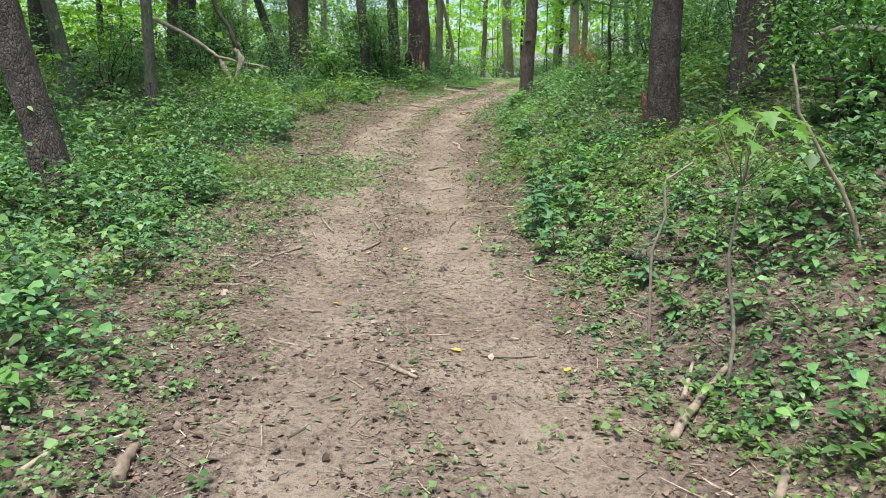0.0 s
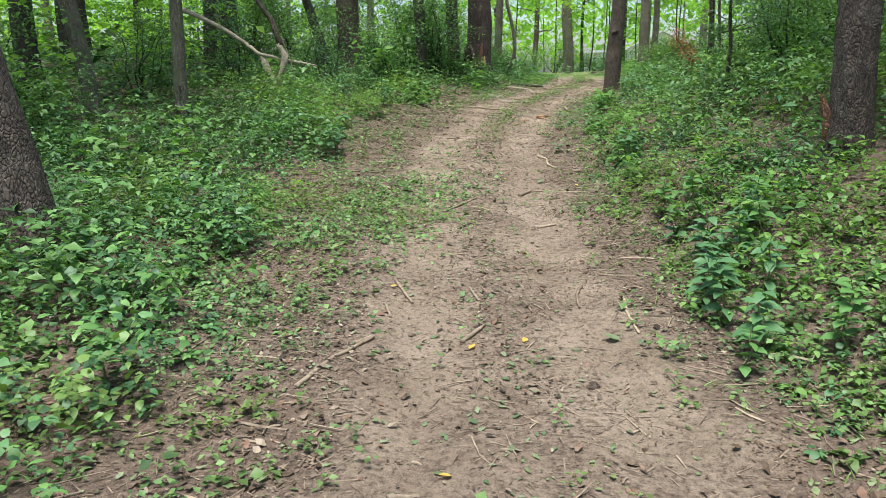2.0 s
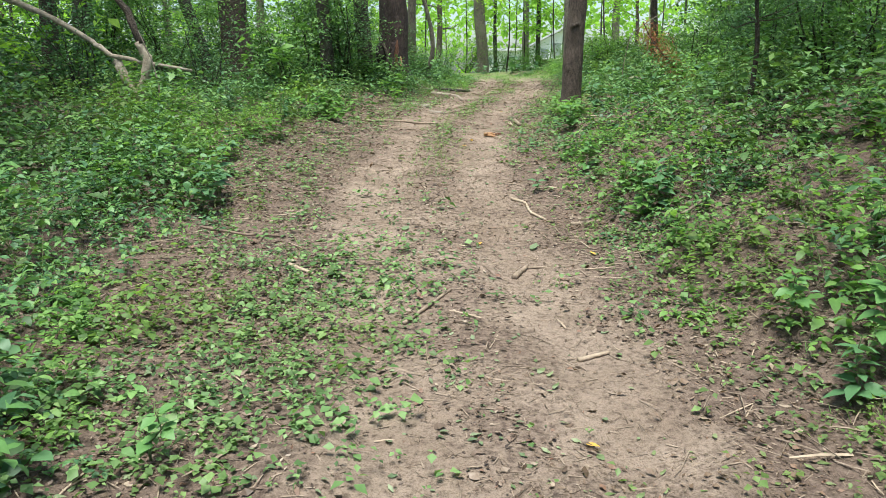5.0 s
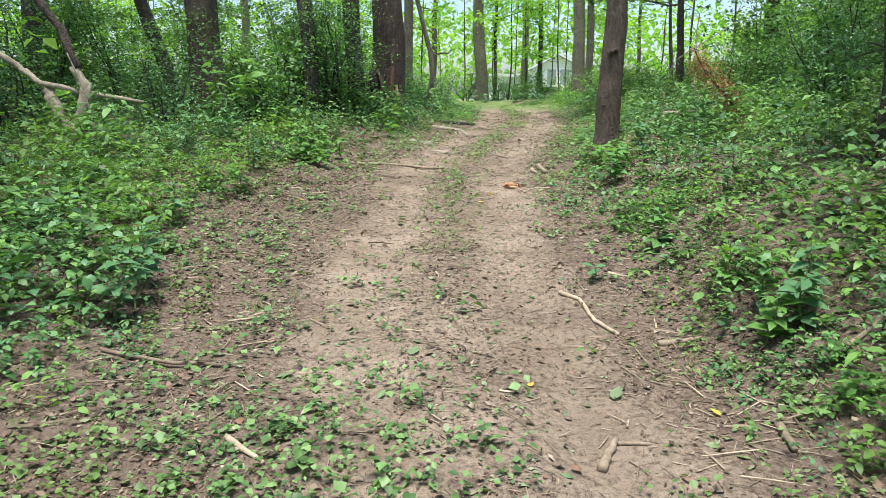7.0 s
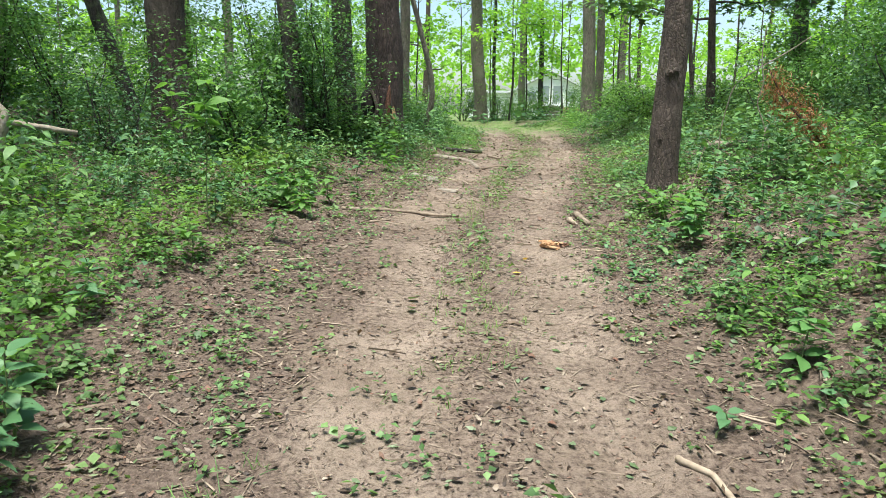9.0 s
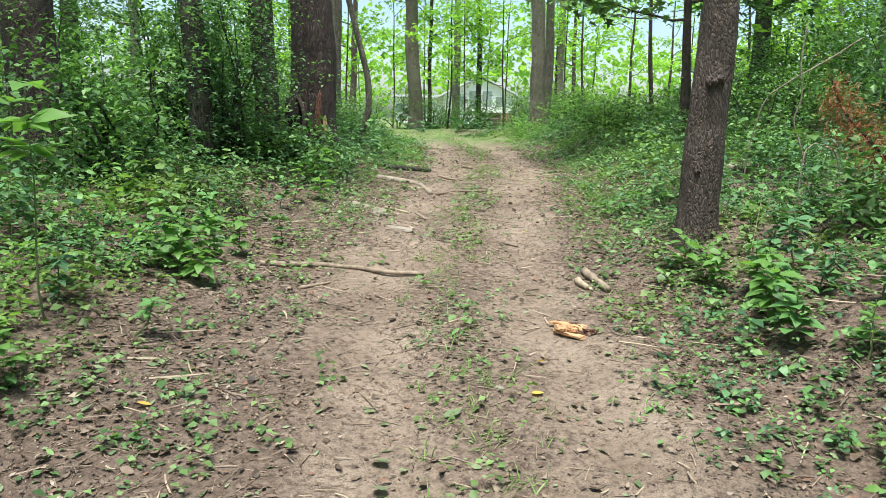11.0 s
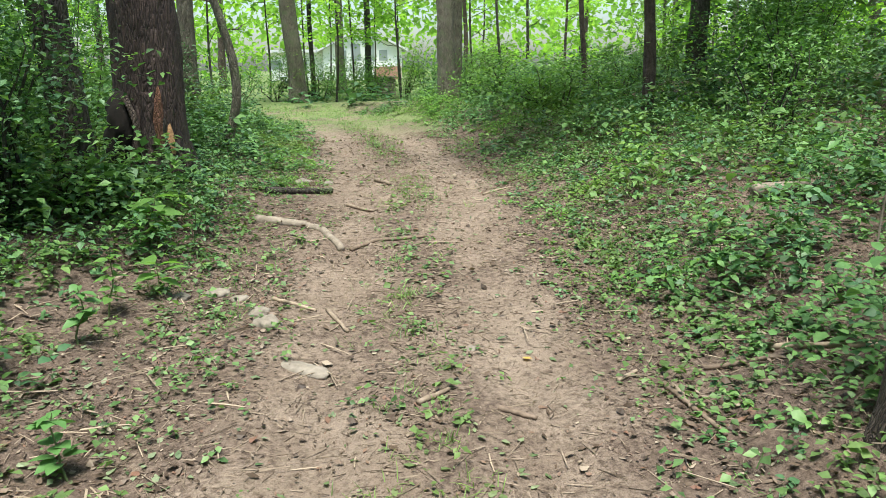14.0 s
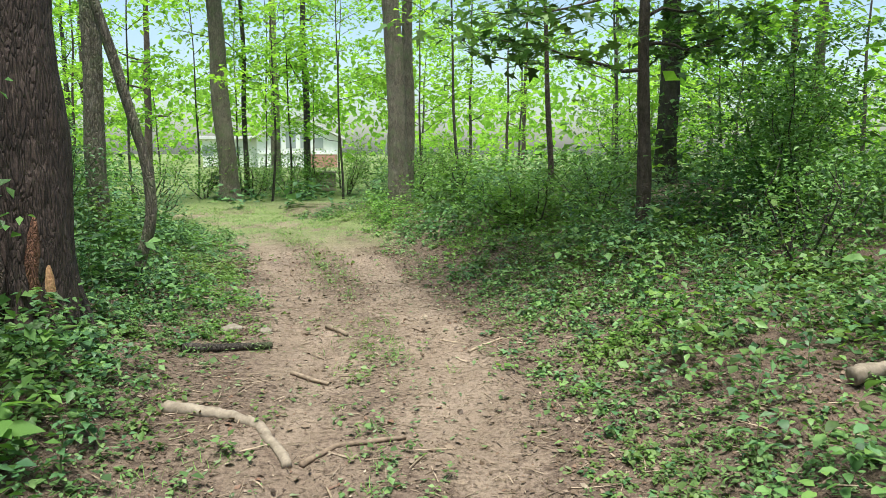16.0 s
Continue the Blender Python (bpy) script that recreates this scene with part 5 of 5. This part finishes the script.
p = np.array(spots)[r.randint(0, len(spots), 5200)] + r.normal(0, 0.085, (5200, 3))
part("needles", mesh_of("needles", *leaves(BLADE, p, r.uniform(0, 6.28, 5200), r.normal(0, 0.5, 5200), r.normal(0, 0.5, 5200), r.uniform(0.05, 0.09, 5200), np.full(5200, 0.008)), leaf_cool), conifer)
tagged(conifer, "thin conifer sapling with feathery drooping green twigs", "tree")
dead = thing("dead_bough", 3.1, 11.6, ground_z(3.1, 11.6))
limb = wander((-0.4, 0.1, 0.95), (0.2, 0, 0.12), 12, 0.04, 91)
part("limb", mesh_of("limb", *tube(limb, np.linspace(0.006, 0.018, 12), 6), bark_oak), dead)
p = limb[r.randint(1, 12, 2200)] + r.normal(0, 1, (2200, 3)) * np.array([[0.07, 0.06, 0.1]])
part("needles", mesh_of("needles", *leaves(BLADE, p, r.uniform(0, 6.28, 2200), r.normal(-0.5, 0.5, 2200), r.normal(0, 0.5, 2200), r.uniform(0.03, 0.07, 2200), np.full(2200, 0.007)), needle_dead), dead)
tagged(dead, "dead conifer bough with rust-orange needles", "branch")

# ---------------------------------------------------------------- beyond the wood: lawn box and house


def boxy(name, parent, lo, hi, mat, label=""):
    bm = bmesh.new()
    bmesh.ops.create_cube(bm, size=1)
    for vert in bm.verts:
        vert.co = Vector([lo[k] + (vert.co[k] + 0.5) * (hi[k] - lo[k]) for k in range(3)])
    bmesh.ops.bevel(bm, geom=bm.edges, offset=0.01, segments=1, affect="EDGES")
    me = bpy.data.meshes.new(name)
    bm.to_mesh(me)
    bm.free()
    me.materials.append(mat)
    return part(name, me, parent, label)


crate = thing("wooden_box", 2.32, 32.4, ground_z(2.32, 32.4))
for k in range(4):
    boxy("board", crate, (-0.35, -0.35, 0.02 + 0.12 * k), (0.35, 0.35, 0.13 + 0.12 * k), box_wood)
boxy("lid", crate, (-0.38, -0.38, 0.5), (0.38, 0.38, 0.55), box_wood)
tagged(crate, "low weathered wooden box at the edge of the lawn", "box")


def gable(name, parent, x0, x1, y0, y1, eave, top, mat, over=0.0, thick=0.0):
    """A prism with its ridge along y; with thick, only the two roof slopes."""
    xm = (x0 + x1) / 2
    bm = bmesh.new()
    if thick:
        section = [(x0 - over, eave - over * 0.5), (xm, top), (x1 + over, eave - over * 0.5), (x1 + over, eave - over * 0.5 + thick), (xm, top + thick * 1.2), (x0 - over, eave - over * 0.5 + thick)]
    else:
        section = [(x0, 0), (x1, 0), (x1, eave), (xm, top), (x0, eave)]
    near = [bm.verts.new((a, y0 - over, z)) for a, z in section]
    far = [bm.verts.new((a, y1 + over, z)) for a, z in section]
    n = len(section)
    if thick:
        for q in ((0, 1, 4, 5), (1, 2, 3, 4)):
            bm.faces.new([near[k] for k in q])
            bm.faces.new([far[k] for k in q][::-1])
    else:
        bm.faces.new(near)
        bm.faces.new(far[::-1])
    for k in range(n):
        bm.faces.new((near[k], far[k], far[(k + 1) % n], near[(k + 1) % n]))
    bmesh.ops.recalc_face_normals(bm, faces=bm.faces)
    me = bpy.data.meshes.new(name)
    bm.to_mesh(me)
    bm.free()
    me.materials.append(mat)
    return part(name, me, parent)


house = thing("house", 5.4, 74, 0.25)
gable("wall", house, -3.2, 3.2, 0, 11, 2.5, 4.1, paint_white)
gable("roof", house, -3.2, 3.2, 0, 11, 2.55, 4.15, roof_grey, 0.5, 0.16)
boxy("wing", house, (-7.4, 2, 0), (-3.2, 9, 2.3), paint_white, "low white wing of the house")
boxy("wing_roof", house, (-7.7, 1.5, 2.3), (-3.2, 9.4, 2.55), roof_grey)
boxy("base_wall", house, (0.9, -0.06, 0), (3.15, 0.0, 1.1), brick_red, "red brick wall below the windows")
boxy("band", house, (-3.2, -0.1, 1.1), (3.2, 0.0, 1.32), paint_white)
for k, (x0, x1, z1) in enumerate(((-2.1, -1.25, 2.5), (-1.05, -0.1, 3.0), (0.1, 1.05, 3.0), (1.25, 2.1, 2.5))):
    w = boxy("window", house, (x0, -0.05, 1.5), (x1, 0.0, z1), paint_white)
    boxy("pane", w, (x0 + 0.08, -0.065, 1.58), (x1 - 0.08, -0.051, z1 - 0.08), glass_dark)
door = boxy("door", house, (2.2, -0.1, 0), (3.0, -0.07, 1.0), brick_red, "red door")
for k in range(1, 3):
    w = boxy("window", house, (-9.6 + 2.1 * k, 1.95, 0.9), (-8.6 + 2.1 * k, 2.0, 1.8), paint_white)
    boxy("pane", w, (-9.52 + 2.1 * k, 1.935, 0.98), (-8.68 + 2.1 * k, 1.949, 1.72), glass_dark)
tagged(house, "white gabled house with tall windows beyond the lawn", "house")


# knot on the trunk beside the trail, hollow at the foot of the large tree, its shade painted as a dark bulge
knot_on = [o for o in scene.objects if o.name.startswith("tree") and abs(o.location.x - 1.75) < 0.01][0]
for k, (dx, dz, size) in enumerate(((-0.03, 1.12, 0.024), (0.025, 1.14, 0.02), (-0.06, 0.55, 0.012), (0.05, 0.3, 0.012))):
    ring = tube([(dx, -0.08, dz), (dx, -0.115, dz), (dx * 1.1, -0.135, dz + 0.005), (dx * 1.1, -0.115, dz)], [size * 1.5, size * 1.3, size * 0.9, size * 0.4], 12, 0.3, 0, 60 + k)
    part("knot", mesh_of("knot", ring[0] + np.array([[0.03 * dz - 0.02, 0, 0]]), ring[1], bark_oak, smooth=True), knot_on, "rough round branch scar")
big = [o for o in scene.objects if o.name.startswith("tree") and abs(o.location.x + 1.5) < 0.01 and abs(o.location.y - 16.65) < 0.01][0]
for dx, a, z0, z1, w, mat, label in ((0.12, 0, 0.25, 0.85, 0.055, wood_red, "bare reddish rotten wood"), (0.2, 0, 0.2, 0.6, 0.04, wood_fresh, "bare orange rotten wood"), (0.16, 0, 0.42, 0.62, 0.035, bark_dark, "dark bulge painted for the shade of a small hollow")):
    y0 = -math.sqrt(0.31 ** 2 - dx * dx) - (0.012 if mat is bark_dark else 0)
    zs = np.linspace(z0, z1, 9)
    pts = np.stack([dx + 0.015 * np.sin(zs * 9), y0 + 0.012 * np.cos(zs * 7) - 0.05 * np.exp(-zs * 3), zs], 1)
    part("hollow" if mat is bark_dark else "bare_wood", mesh_of("bare_wood", *tube(pts, w * np.sin(np.linspace(0.25, 2.9, 9)), 12, 0.2, 6, 7), mat, smooth=True), big, label)


# the hollow here is a solid tube, its inner shade painted near-black
for name, mat, label, pts, w in (("hollow", hollow_shade, "near-black bulge painting the shade of the hollow between the roots", [(-0.24, -0.16, 0.02), (-0.22, -0.2, 0.3), (-0.19, -0.2, 0.6), (-0.16, -0.16, 0.8)], 0.15),
                                 ("root", bark_oak, "bare curved root arching over the hollow", [(-0.14, -0.3, 0.78), (-0.07, -0.36, 0.64), (-0.04, -0.38, 0.45), (-0.08, -0.4, 0.28), (-0.2, -0.42, 0.12), (-0.36, -0.45, 0.0)], 0.028),
                                 ("root", bark_red, "bare reddish buttress root", [(0.05, -0.28, 0.8), (0.04, -0.33, 0.5), (0.06, -0.38, 0.2), (0.1, -0.46, -0.02)], 0.06)):
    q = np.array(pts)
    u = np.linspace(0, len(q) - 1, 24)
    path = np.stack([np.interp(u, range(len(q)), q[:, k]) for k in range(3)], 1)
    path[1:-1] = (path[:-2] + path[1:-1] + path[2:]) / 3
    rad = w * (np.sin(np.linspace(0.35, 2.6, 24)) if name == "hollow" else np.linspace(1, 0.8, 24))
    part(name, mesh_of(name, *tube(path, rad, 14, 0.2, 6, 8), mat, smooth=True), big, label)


# pale twisted vines hanging among the bushes
for n, pts in enumerate(([(2.95, 12.6, 1.6), (2.92, 12.6, 1.29), (2.97, 12.6, 1.02), (2.91, 12.62, 0.84), (2.99, 12.6, 0.65), (3.06, 12.58, 0.4), (3.12, 12.55, 0.05)],
                         [(3.4, 12.6, 1.5), (3.17, 12.6, 1.34), (2.9, 12.62, 1.18), (2.68, 12.65, 1.02), (2.6, 12.7, 0.6), (2.58, 12.7, 0.1)], [(2.95, 12.5, 0.1), (3.0, 12.55, 0.6), (3.11, 12.6, 0.67), (3.3, 12.6, 0.6), (3.4, 12.6, 0.1)])):
    q = np.array(pts)
    s = np.linspace(0, len(q) - 1, 40)
    path = np.stack([np.interp(s, range(len(q)), q[:, k]) for k in range(3)], 1)
    path[2:-2] = (path[:-4] + path[1:-3] + path[2:-2] + path[3:-1] + path[4:]) / 5
    low = int(np.argmin(path[:, 2]))
    base = np.array([path[low, 0], path[low, 1], ground_z(path[low, 0], path[low, 1]) - 0.02])
    path[low, 2] = base[2]
    ob = new("vine", mesh_of("vine", *tube(path - base[None], np.full(40, 0.006), 7, 0.2, 0, n), wood_grey, smooth=True))
    ob.location = base
    tagged(ob, "thin pale twisted vine hanging in the bushes", "vine", "hanging vines")
